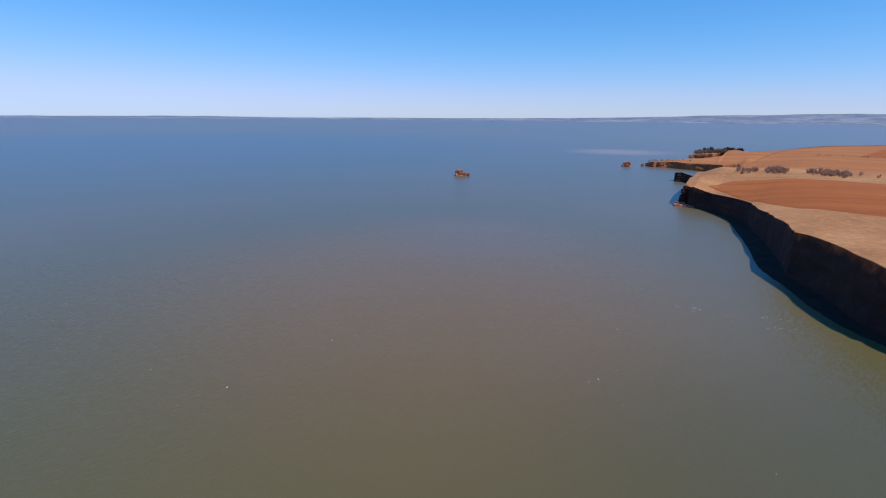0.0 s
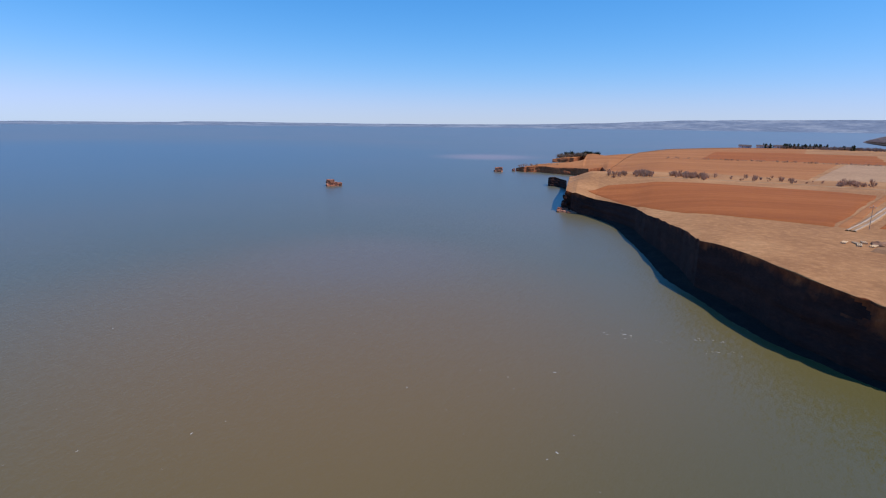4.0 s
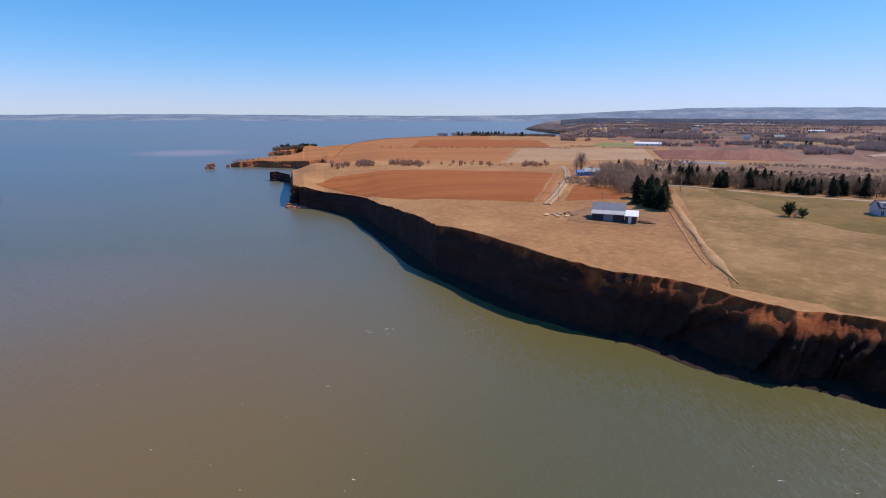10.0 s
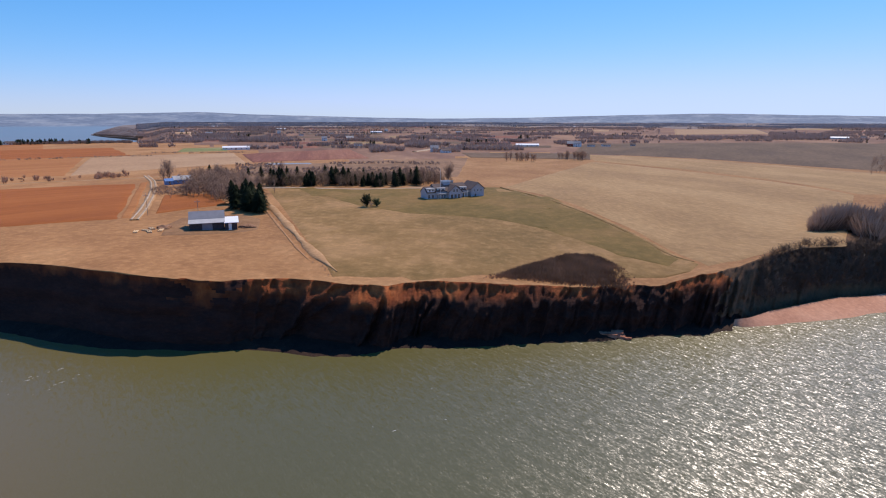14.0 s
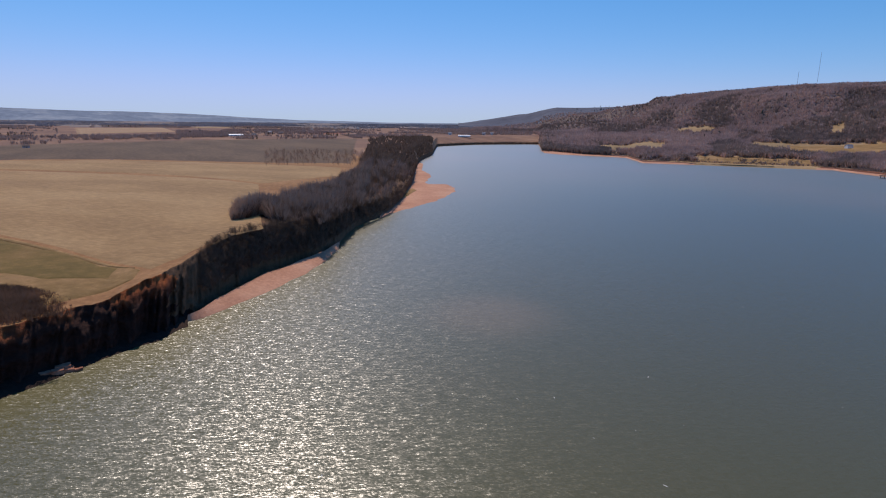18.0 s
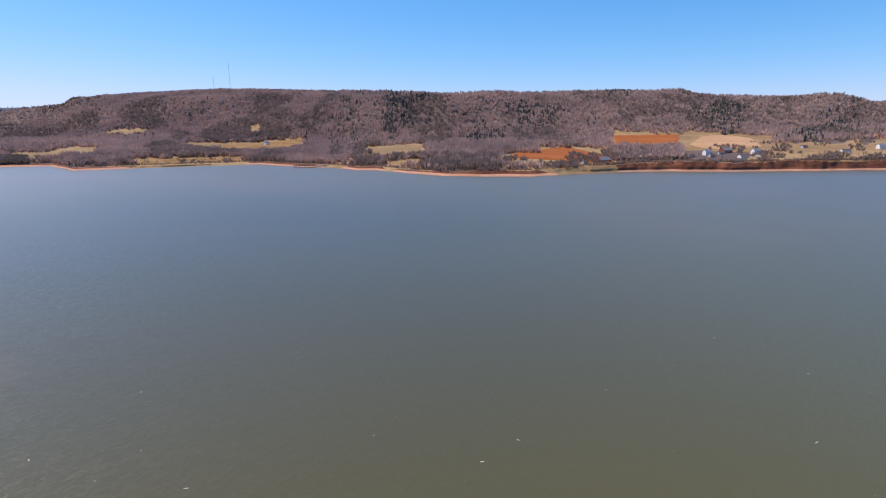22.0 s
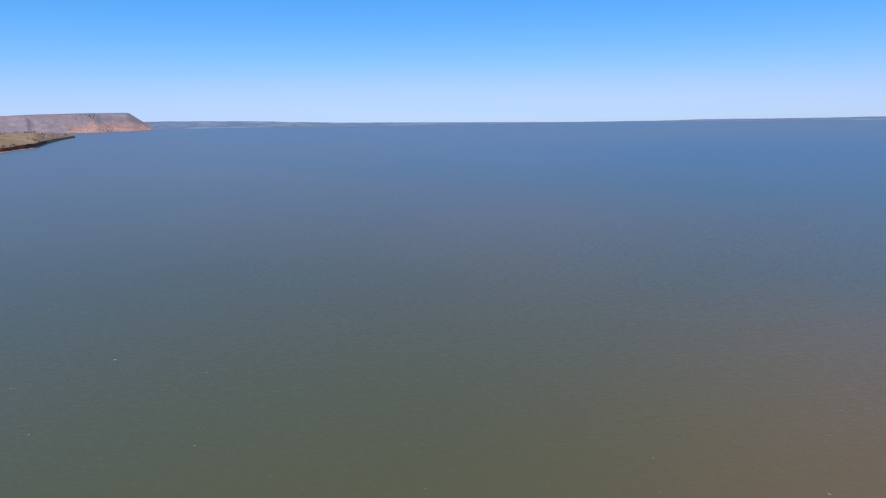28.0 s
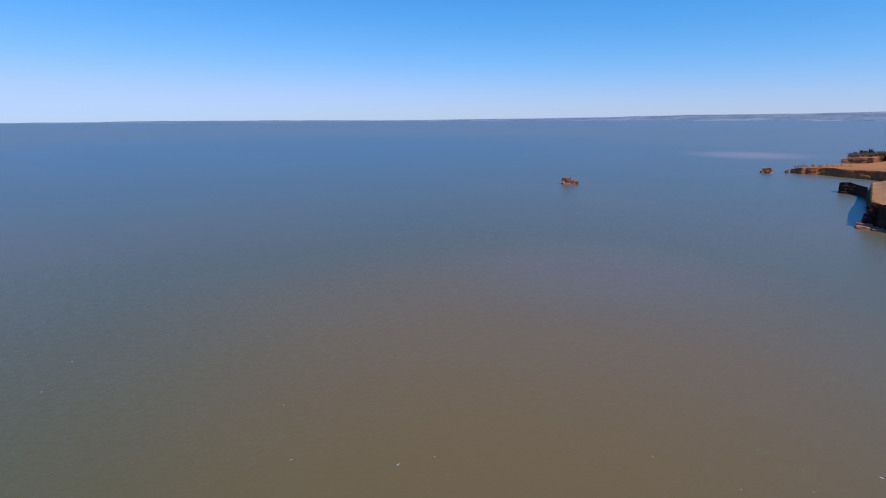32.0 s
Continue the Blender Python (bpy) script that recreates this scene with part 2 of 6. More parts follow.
# twigs at the horizon, their colour shifted to blue-grey as haze would do
BLUEWOOD = airy(plain("hazy_far_woods", (0.25, 0.25, 0.28), 0.9, 0.3, 0.02), 0.3)
# near-black, so the shadow below the cliff is in the colour
SHADEROCK = two_scale("shadow_dark_rock", (0.016, 0.009, 0.007), (0.026, 0.014, 0.01), (0.05, 0.026, 0.016), 0.2, 1.1, rough=0.95, bumpy=0.9)
BARK = plain("bark", (0.12, 0.09, 0.07), 0.95, 0.3, 1.0)


def water_material():
    """Silty water: the silt's colour under a sheen that breaks up on small waves."""
    m = bpy.data.materials.new("silty_water")
    m.use_nodes = True
    n, l = m.node_tree.nodes, m.node_tree.links
    n.remove(n["Principled BSDF"])
    v = coords(n, l)
    wide = noise_tex(n, l, v, 0.0045, 4, 0.55)
    c = ramp(n, l, wide, [(0.3, (0.107, 0.102, 0.03)), (0.55, (0.132, 0.107, 0.033)), (0.75, (0.162, 0.112, 0.037))])
    # Shoals and silt plumes, and broad tones matched to the view, dark ones for weaker reflection: place, reach, tone.
    for x, y, reach, tone in ((-330, 760, 880, (0.06, 0.1, 0.1)), (-130, -40, 240, (0.093, 0.095, 0.029)), (75, -250, 290, (0.058, 0.066, 0.028)), (20, -110, 150, (0.078, 0.073, 0.022)), (15, 72, 95, (0.142, 0.1, 0.03)), (0, 115, 120, (0.19, 0.118, 0.03)),
                              (20, 170, 60, (0.16, 0.12, 0.062)), (235, 705, 95, (0.33, 0.21, 0.135)), (66, 5, 85, (0.085, 0.078, 0.022)), (81, -104, 25, (0.155, 0.114, 0.045))):
        d = n.new("ShaderNodeVectorMath")
        d.operation = "DISTANCE"
        l.new(v, d.inputs[0])
        d.inputs[1].default_value = (x, y, 0)
        k = n.new("ShaderNodeMapRange")
        k.interpolation_type = "SMOOTHERSTEP"
        k.inputs["From Min"].default_value, k.inputs["From Max"].default_value = reach, reach * 0.1
        k.inputs["To Max"].default_value = 0.75
        l.new(d.outputs["Value"], k.inputs["Value"])
        c = mix(n, l, k.outputs["Result"], c, tone)
    body = n.new("ShaderNodeBsdfDiffuse")
    l.new(c, body.inputs["Color"])
    # the slopes of the waves: three sizes of ripple
    up = None
    for stretch, turn, scale, detail, steep in (((0.3, 1, 1), 46, 1.7, 2, 0.56), ((0.45, 1, 1), 36, 4.4, 2, 0.8), ((0.7, 1, 1), 55, 12.0, 2, 0.66)):
        t = n.new("ShaderNodeTexNoise")
        t.inputs["Scale"].default_value, t.inputs["Detail"].default_value = scale, detail
        l.new(coords(n, l, stretch, turn), t.inputs["Vector"])
        w = n.new("ShaderNodeVectorMath")
        w.operation = "MULTIPLY_ADD"
        l.new(t.outputs["Color"], w.inputs[0])
        w.inputs[1].default_value = (steep, steep * 0.5, 0)
        w.inputs[2].default_value = (-steep / 2, -steep * 0.25, 0.333)
        if up:
            add = n.new("ShaderNodeVectorMath")
            l.new(up, add.inputs[0])
            l.new(w.outputs[0], add.inputs[1])
            up = add.outputs[0]
        else:
            up = w.outputs[0]
    # the wind makes the waves steepest along its way
    wind = n.new("ShaderNodeVectorRotate")
    wind.rotation_type = "Z_AXIS"
    wind.inputs["Angle"].default_value = math.radians(-30)
    l.new(up, wind.inputs["Vector"])
    b = n.new("ShaderNodeVectorMath")
    b.operation = "NORMALIZE"
    l.new(wind.outputs[0], b.inputs[0])
    sheen = n.new("ShaderNodeBsdfGlossy")
    sheen.inputs["Color"].default_value = (0.94, 0.96, 1, 1)
    sheen.inputs["Roughness"].default_value = 0.3
    l.new(b.outputs[0], sheen.inputs["Normal"])
    fres = n.new("ShaderNodeFresnel")
    fres.inputs["IOR"].default_value = 1.56
    both = n.new("ShaderNodeMixShader")
    # rough water mirrors less at a low angle than flat water does
    plus, gloss = n.new("ShaderNodeMath"), n.new("ShaderNodeMath")
    plus.operation, gloss.operation = "MULTIPLY_ADD", "DIVIDE"
    plus.inputs[1].default_value, plus.inputs[2].default_value = 0.85, 1.0
    l.new(fres.outputs[0], plus.inputs[0])
    l.new(fres.outputs[0], gloss.inputs[0])
    l.new(plus.outputs[0], gloss.inputs[1])
    l.new(gloss.outputs[0], both.inputs[0])
    l.new(body.outputs[0], both.inputs[1])
    l.new(sheen.outputs[0], both.inputs[2])
    l.new(both.outputs[0], n["Material Output"].inputs["Surface"])
    return m


WATER = water_material()

# ---- numbers and meshes ----
rng = np.random.default_rng(7)


def vnoise(x, y, seed=0):
    """Smooth value noise in [-1, 1]."""
    xi, yi = np.floor(x), np.floor(y)
    u, v = x - xi, y - yi
    u, v = u * u * (3 - 2 * u), v * v * (3 - 2 * v)

    def at(i, j):
        k = np.sin(i * 127.1 + j * 311.7 + seed * 74.7) * 43758.5453
        return (k - np.floor(k)) * 2 - 1
    a, b_ = at(xi, yi), at(xi + 1, yi)
    c, d = at(xi, yi + 1), at(xi + 1, yi + 1)
    return (a * (1 - u) + b_ * u) * (1 - v) + (c * (1 - u) + d * u) * v


def fbm(x, y, octaves=4, seed=0):
    return sum(vnoise(x * 2**k, y * 2**k, seed + k) / 2**k for k in range(octaves)) / 1.7


def table(az, pairs):
    p = np.array(pairs, float)
    return np.interp(az, p[:, 0], p[:, 1])


def smooth(t):
    t = np.clip(t, 0, 1)
    return t * t * (3 - 2 * t)


def mesh_of(name, verts, faces, materials, index=None, shade=False):
    """A mesh from numpy arrays of points and of triangles or quads."""
    me = bpy.data.meshes.new(name)
    verts, faces = np.asarray(verts, np.float32), np.asarray(faces, np.int32)
    k = faces.shape[1]
    me.vertices.add(len(verts))
    me.vertices.foreach_set("co", verts.ravel())
    me.loops.add(faces.size)
    me.loops.foreach_set("vertex_index", faces.ravel())
    me.polygons.add(len(faces))
    me.polygons.foreach_set("loop_start", np.arange(0, faces.size, k, dtype=np.int32))
    for m in materials if isinstance(materials, (list, tuple)) else [materials]:
        me.materials.append(m)
    if index is not None:
        me.polygons.foreach_set("material_index", np.asarray(index, np.int32))
    if shade:
        me.polygons.foreach_set("use_smooth", np.ones(len(faces), bool))
    me.update(calc_edges=True)
    me.validate()
    return me


def grid_faces(cols, rows):
    i, j = np.meshgrid(np.arange(cols - 1), np.arange(rows - 1), indexing="ij")
    a = (i * rows + j).ravel()
    return np.stack([a, a + 1, a + rows + 1, a + rows], 1)


def polar(az, r, z):
    a = np.radians(az)
    return np.stack([np.sin(a) * r, np.cos(a) * r, z], -1)


# ---- water ----
R_WATER = 4950
wa, wr = np.meshgrid(np.arange(0, 360.1, 4), np.r_[0, 900, 2200, R_WATER], indexing="ij")
water_me = mesh_of("water", polar(wa, wr, 0 * wr).reshape(-1, 3), grid_faces(*wa.shape)[:, ::-1], WATER)
tagged(new("water", water_me), "silty brown-green tidal bay water with small waves", "water", kind="structure")

# ---- the near land: a plateau that ends in a red cliff ----
COAST = [(25.2, 407), (26.4, 402), (27.1, 390), (27.25, 330), (27.35, 291), (28.1, 275), (30.4, 262), (32.8, 240), (34.7, 222), (35.8, 201), (37, 189),
         (38.2, 177), (40, 162), (41.8, 146), (42.6, 144), (44.1, 140), (46.4, 134.5), (49.2, 126), (52, 120), (55.8, 115), (60.5, 111), (65.3, 110),
         (69, 107), (72.7, 103), (76.4, 103), (80.1, 106), (84.9, 106), (90.6, 108), (95.9, 111.5), (100.9, 115.5), (105.3, 122), (109.4, 129.5)]
COAST += [(112, 139.5), (114.5, 150), (116.7, 160), (118.9, 171), (121.7, 180), (124.6, 192), (126.5, 214), (128.2, 245), (129.9, 261), (131.6, 284), (133, 330), (134, 420),
          (134.3, 552), (134.7, 670), (136, 800), (136.5, 1092), (137.5, 1126), (140.2, 1210), (144.7, 1269), (148, 1300)]
CLIFF_TOP = [(25, 4.6), (25.35, 6.2), (25.9, 6.5), (26.4, 5.6), (27.15, 5.6), (27.35, 10), (28.4, 11.4), (30.4, 10), (32.8, 11.3), (35.7, 13), (38, 13.8), (40.3, 15), (43.7, 16), (51, 16), (56, 15), (61, 14.4), (70, 14.3),
             (78, 13.8), (84, 13.6), (90, 12.9), (95, 12.2), (100, 12), (105, 11.5), (108, 12.5), (111, 12.4), (116, 13.4), (120, 12.5), (126, 10),
             (131, 8), (134, 6), (137, 5), (148, 5)]
BACK = [(25.2, 416), (27.3, 416), (29, 420), (30.9, 434), (33.4, 690), (36.6, 770), (41.4, 860), (44.7, 880), (50.4, 900), (53, 905), (54.01, 910)]


def coast_line(az):
    return table(az, COAST) + table(az, [(27.3, 0), (28, 6), (30, 11), (34, 17), (38, 16), (42, 12.5), (46, 9), (50, 6), (54, 4), (60, 3), (106, 3), (112, 0)])


def coast_r(az):
    r = coast_line(az)
    s = np.radians(az) * r
    return r + (fbm(s / 9.0, az * 0 + 3.1, 4, 5) * 1.5 + fbm(s / 2.2, az * 0 + 5.1, 3, 6) * 0.5 + fbm(s / 31.0, az * 0 + 1.7, 2, 9) * 1.2) * np.clip(r / 150, 0.8, 2)


def cliff_top(az):
    return table(az, CLIFF_TOP) - table(az, [(27.3, 0), (28, 0.9), (34, 2.3), (40, 2.2), (48, 1.6), (56, 1.2), (70, 1.7), (106, 1.9), (111, 0.4), (116, -1.0), (124, -0.8), (128, 0.2)])


def ground_z(az, r):
    """Height of the near land and of the plain behind it."""
    r0, zt = coast_line(az), cliff_top(az)
    t = smooth((r - r0 - 5) / 130)
    x, y = np.sin(np.radians(az)) * r, np.cos(np.radians(az)) * r
    z = zt * (1 - t) + 14.3 * t + np.clip(r - 800, 0, None) * 0.0036
    # the land sinks towards the point and the bay behind it
    z = z - (4.5 - 2.3 * smooth((r - 446) / 200)) * smooth((36.5 - az) / 5) * smooth((r - 370) / 70)
    z = z - 4.5 * smooth((29.8 - az) / 2.4) * smooth((r - 320) / 60)
    z = z + fbm(x / 95, y / 95, 2, 2) * 0.6 * t
    # a cove behind the plateau, and the low point beyond it
    w = smooth((56.6 + 0.5 * vnoise(r / 70, az * 0, 67) - az) / 2.2) * smooth((r - 905) / 70)
    low = np.where(r < 1500, -1 + 6 * smooth((r - 1410) / 90), 5 + 12 * smooth((r - 1500) / 3150))
    return z * (1 - w) + low * w


WOOD_EDGE = [(114, 150), (116.2, 203), (118, 213), (121, 232), (123.2, 262), (125.8, 300), (128.5, 370), (129.2, 500), (129.6, 720), (129.7, 1000), (131, 1150)]


def land_sheet(name, az, far_r, far_rows, label):
    r0, zt = coast_r(az), cliff_top(az)
    zt = zt + fbm(np.radians(az) * r0 / 14, az * 0, 3, 12) * 0.5
    s = np.radians(az) * coast_line(az)
    h = np.linspace(0, 1, 30)[None, :]
    S = s[:, None]
    # gullies that lean and fork: the way along the cliff is bent by a noise of place and height
    W = S + 3.0 * vnoise(S / 7, h * 2.2, 61) + 1.6 * vnoise(S / 2.6, h * 5, 62) + 5 * h * vnoise(S / 19, h * 0 + 4.5, 63)
    gul = 0.95 * np.abs(vnoise(W / 4.2, h * 0.7, 21)) + 0.55 * np.abs(vnoise(W / 1.7, h * 1.6 + 7, 22)) + 0.45 * np.abs(vnoise(S / 13, h * 0 + 2.5, 23))
    gul = gul * (0.75 + 0.6 * vnoise(S / 24, h * 0 + 9.5, 64))
    eroded = smooth((az - 51) / 20)[:, None]
    slump = smooth((az - 109) / 6)[:, None]
    gul = gul * (1 - slump) + slump * (0.55 + 0.25 * fbm(S / 3, h * 3, 3, 65))
    # buttresses of till: the top of each slopes at a half right angle, which the sun reaches, and falls sheer below
    V = S + 5.0 * (1 - h) + 0.9 * vnoise(S / 3, h * 3, 75) + 0.5 * vnoise(S / 0.9, h * 8, 76)
    drip = (1 - np.abs(vnoise(V / 2.4, h * 0, 77))) ** 2.4 * (0.75 + 0.45 * vnoise(S / 13, h * 0, 79)) + 0.45 * (1 - np.abs(vnoise(V / 1.3, h * 0 + 3, 78))) ** 2.5
    foot = 1 - eroded * (1 - slump) * (0.15 + 0.25 * np.clip(drip, 0, 1.2))
    spur = 0.8 * (1 - np.abs(vnoise(V / 1.9, h * 0, 82))) ** 1.6 + 0.6 * (1 - np.abs(vnoise(V / 0.85, h * 0 + 3, 83))) ** 2 - 0.55
    tall = np.maximum(zt, 4)[:, None]
    sheer = 5.0 - (1 - np.maximum(h, foot)) * tall * 1.1
    rise = np.clip((h - foot) / (1.001 - foot), 0, 1)
    back = h * (0.5 + 3.4 * (1 - eroded)) + eroded * sheer + slump * (2.0 * h + h * 8.0 - 3.6 * eroded * h) + gul * 0.6 * np.sin(h * math.pi) - spur * 1.6 * np.sin(np.pi * rise ** 0.8) * eroded * (1 - slump)
    rough = (fbm(S / 1.9 + h * 2.5, h * 9 + S * 0.05, 4, 31) * 0.8 + fbm(S / 0.9 - h * 4, h * 16, 3, 36) * 0.4 * eroded) * (1 - 0.5 * rise) * np.sin(np.clip(h * 1.02, 0, 1) * math.pi) ** 0.5
    rough = rough + rise * eroded * (0.9 * np.abs(vnoise(V / 0.75, h * 0, 81)) + 0.7 * np.abs(vnoise(V / 1.9, h * 0, 84))) * np.clip((1 - h) * 6, 0, 1)
    # a rim of turf stands over the eroded face
    crest = np.clip((h - 0.94) / 0.05, 0, 1)
    back = back - crest * (0.5 + 0.5 * vnoise(S / 1.3, h * 0, 71)) * 0.35
    ledge = 0.35 * vnoise(h * 11 + s[:, None] * 0.02, s[:, None] / 40, 41)
    # the hard face breaks in ledges, and its rim is bitten
    hard = (1 - eroded) * smooth((az - 28) / 3)[:, None]
    ledge = ledge + hard * (0.55 * vnoise(h * 7 + 0.6 * vnoise(S / 9, h * 0, 73), S / 11, 42) + 0.5 * fbm(S / 2.4, h * 6, 3, 43)) * np.sin(h * math.pi)
    bite = (0.9 * fbm(S / 2.6, h * 0, 3, 44) + 0.5 * vnoise(S / 0.8, h * 0, 45)) * np.clip((h - 0.7) / 0.3, 0, 1)
    R = r0[:, None] + back + rough + ledge + hard * bite
    Z = -0.8 + h * (zt[:, None] + 0.8) + hard * 0.25 * vnoise(S / 1.1, h * 0, 48) * np.clip((h - 0.8) / 0.2, 0, 1)
    edge = R[:, -1:]
    t = np.linspace(0, 1, far_rows + 1)[None, 1:]
    far = far_r[:, None]
    far = np.maximum(far, edge + 2)
    g = edge + 1.2 * (np.exp(t * np.log((far - edge) / 1.2 + 1)) - 1)
    G = ground_z(az[:, None], g)
    near = smooth((g - edge) / 12)
    G = zt[:, None] * (1 - near) + G * near
    RR, ZZ = np.concatenate([R, g], 1), np.concatenate([Z, G], 1)
    # the last row drops below the water, so that the land has no paper edge
    rim = np.where(((az > 30.4) & (az < 33.6)) | (az > 54.05), ZZ[:, -1] - 0.7, -1.0)[:, None]
    RR, ZZ = np.concatenate([RR, RR[:, -1:] + 1.0], 1), np.concatenate([ZZ, rim], 1)
    cols, rows = RR.shape
    f = grid_faces(cols, rows)
    row = np.tile(np.arange(rows - 1), cols - 1)
    rmid = ((RR[:-1, :-1] + RR[1:, 1:]) / 2).ravel()
    azm = np.repeat(az[:-1], rows - 1)
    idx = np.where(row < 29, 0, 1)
    # the cliff stretch that lies in shade takes the darker copy
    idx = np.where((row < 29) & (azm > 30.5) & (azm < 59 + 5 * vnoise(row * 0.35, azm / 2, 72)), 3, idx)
    idx = np.where((azm > 110.5 + 2 * vnoise(row * 0.3, azm * 0, 70)) & (idx != 1), 5, idx)
    idx = np.where((azm > 116) & (row >= 29) & (rmid < table(azm, WOOD_EDGE) + 3 + 4 * vnoise(azm * 3, rmid / 9, 80)), 5, idx)
    idx = np.where((azm > 130) & (row >= 29) & (rmid < 1200), 5, idx)
    wild = 560 + np.clip(66 - azm, 0, 12) * 34 - 130 * smooth((azm - 70) / 5) + 130 * smooth((azm - 80) / 8) + 40 * vnoise(azm / 1.3, azm * 0, 68)
    idx = np.where((row >= 31) & (rmid > wild) & (azm > 54), 2, idx)
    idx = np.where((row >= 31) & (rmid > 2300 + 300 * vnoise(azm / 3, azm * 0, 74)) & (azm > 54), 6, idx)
    idx = np.where((row >= 31) & (rmid > 880) & (azm > 50.5) & (azm <= 54), 2, idx)
    idx = np.where((row >= 31) & (azm < 47) & (rmid > 396 + 5 * vnoise(azm / 0.7, azm * 0, 69)), 4, idx)
    me = mesh_of(name, polar(az[:, None], RR, ZZ).reshape(-1, 3), f, [CLIFF, GRASS, FARLAND, SHADECLIFF, ORANGE, SCRUBBANK, FARPLAIN], idx)
    return tagged(new(name, me), label, "land", kind="structure")


az1 = np.concatenate([np.arange(25.2, 31.601, 0.04), np.arange(31.66, 54.001, 0.06)])
az1[-1] = 54.0
land_sheet("ground_1", az1, table(az1, BACK), 80, "grassy plateau above a shaded red sandstone cliff")
az2 = np.arange(54.0, 147.6, 0.12)
land_sheet("ground_2", az2, az2 * 0 + 4650, 90, "grassy farmland plateau above a gullied red cliff")

# rock apron at the cliff's foot, darkened and drawn out to fill the cliff's shadow
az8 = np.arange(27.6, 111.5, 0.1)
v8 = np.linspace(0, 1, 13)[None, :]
# its outer line is the rim cast down along the sun's direction
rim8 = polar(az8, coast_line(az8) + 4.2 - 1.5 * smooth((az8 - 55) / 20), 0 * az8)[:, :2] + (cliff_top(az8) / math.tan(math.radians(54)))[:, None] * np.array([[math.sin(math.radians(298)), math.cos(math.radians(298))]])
shade_edge = np.degrees(np.arctan2(rim8[:, 0], rim8[:, 1])), np.hypot(rim8[:, 0], rim8[:, 1])
order = np.argsort(shade_edge[0])
out8 = np.interp(az8, shade_edge[0][order], shade_edge[1][order])
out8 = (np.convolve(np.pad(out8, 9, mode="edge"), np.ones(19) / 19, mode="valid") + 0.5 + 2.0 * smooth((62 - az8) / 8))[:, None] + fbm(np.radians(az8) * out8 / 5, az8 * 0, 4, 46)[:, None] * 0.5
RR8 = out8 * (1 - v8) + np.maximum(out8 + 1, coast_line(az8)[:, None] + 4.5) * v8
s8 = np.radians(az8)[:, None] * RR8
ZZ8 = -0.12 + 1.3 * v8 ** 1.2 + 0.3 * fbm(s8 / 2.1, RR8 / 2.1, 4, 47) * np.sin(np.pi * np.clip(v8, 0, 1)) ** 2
tagged(new("foreshore", mesh_of("foreshore", polar(az8[:, None], RR8, ZZ8).reshape(-1, 3), grid_faces(*RR8.shape), SHADEROCK)), "dark rock apron filling the cliff's shadow at its foot", "rock shore", kind="structure")


# ---- headlands behind the point ----
def headland(name, az, base, top, back, zback, label, mats=None):
    s = np.radians(az) * base
    base = base + fbm(s / 8, s * 0, 4, 3) * 2.5
    h = np.linspace(0, 1, 12)[None, :]
    R = base[:, None] + h * 2.5 + fbm(s[:, None] / 3, h * 5, 3, 8) * 1.2 * np.sin(h * math.pi)
    Z = -0.8 + h * (top[:, None] + 0.8 + fbm(s / 10, s * 0, 3, 4)[:, None] * 0.5)
    t = np.linspace(0, 1, 40)[None, 1:]
    g = R[:, -1:] + t ** 1.6 * (np.maximum(back[:, None], R[:, -1:] + 2) - R[:, -1:])
    G = Z[:, -1:] * (1 - smooth(t)) + zback[:, None] * smooth(t)
    RR = np.concatenate([R, g, g[:, -1:] + 1], 1)
    ZZ = np.concatenate([Z, G, 0 * G[:, -1:] - 1], 1)
    cols, rows = RR.shape
    row = np.tile(np.arange(rows - 1), cols - 1)
    me = mesh_of(name, polar(az[:, None], RR, ZZ).reshape(-1, 3), grid_faces(cols, rows), mats or [TILL, ORANGE], np.where(row < 11, 0, 1))
    return tagged(new(name, me), label, "land", kind="structure")


az3 = np.arange(21.7, 33.4, 0.05)
headland("ground_3", az3, table(az3, [(21.7, 530), (22.5, 523), (24, 520), (27.7, 498), (29, 486), (30.3, 500), (30.9, 440), (31.6, 470), (33.4, 640)]),
         table(az3, [(21.7, 2.5), (22.4, 4.5), (24, 5.4), (28, 6.3), (30.8, 8.3), (31.6, 8), (33.4, 9)]),
         table(az3, [(21.7, 533), (24, 545), (27, 560), (28.4, 590), (28.6, 705), (30.3, 640), (31.6, 662), (33.4, 700)]),
         table(az3, [(21.7, 2.5), (24, 6), (28, 8), (29, 10), (31.6, 11), (33.4, 11)]), "low red sandstone headland with stubble on top")
az4 = np.arange(25.2, 28.7, 0.06)
headland("ground_4", az4, table(az4, [(25.2, 668), (27.4, 663), (28.7, 706)]), table(az4, [(25.2, 3), (26, 4.5), (28.7, 7)]),
         table(az4, [(25.2, 674), (27, 700), (28.7, 730)]), table(az4, [(25.2, 3), (28.7, 9)]), "small dark headland with scrub on top")
az5 = np.arange(50.5, 54.01, 0.1)
POINT_SHORE = [(50.5, 1960), (51.2, 1790), (51.8, 1690), (54.01, 1440), (55, 1430)]
headland("ground_5", az5, table(az5, POINT_SHORE), table(az5, [(50.5, 1), (51.1, 2), (52, 3), (53, 4), (54.01, 5)]),
         table(az5, [(50.5, 2000), (51, 2300), (52, 3200), (53, 4650), (54.1, 4650)]), table(az5, [(50.5, 2), (51, 3), (52, 4.5), (53, 6), (54.1, 10)]),
         "distant flat headland with scrub", [SCRUBBANK, FARPLAIN])


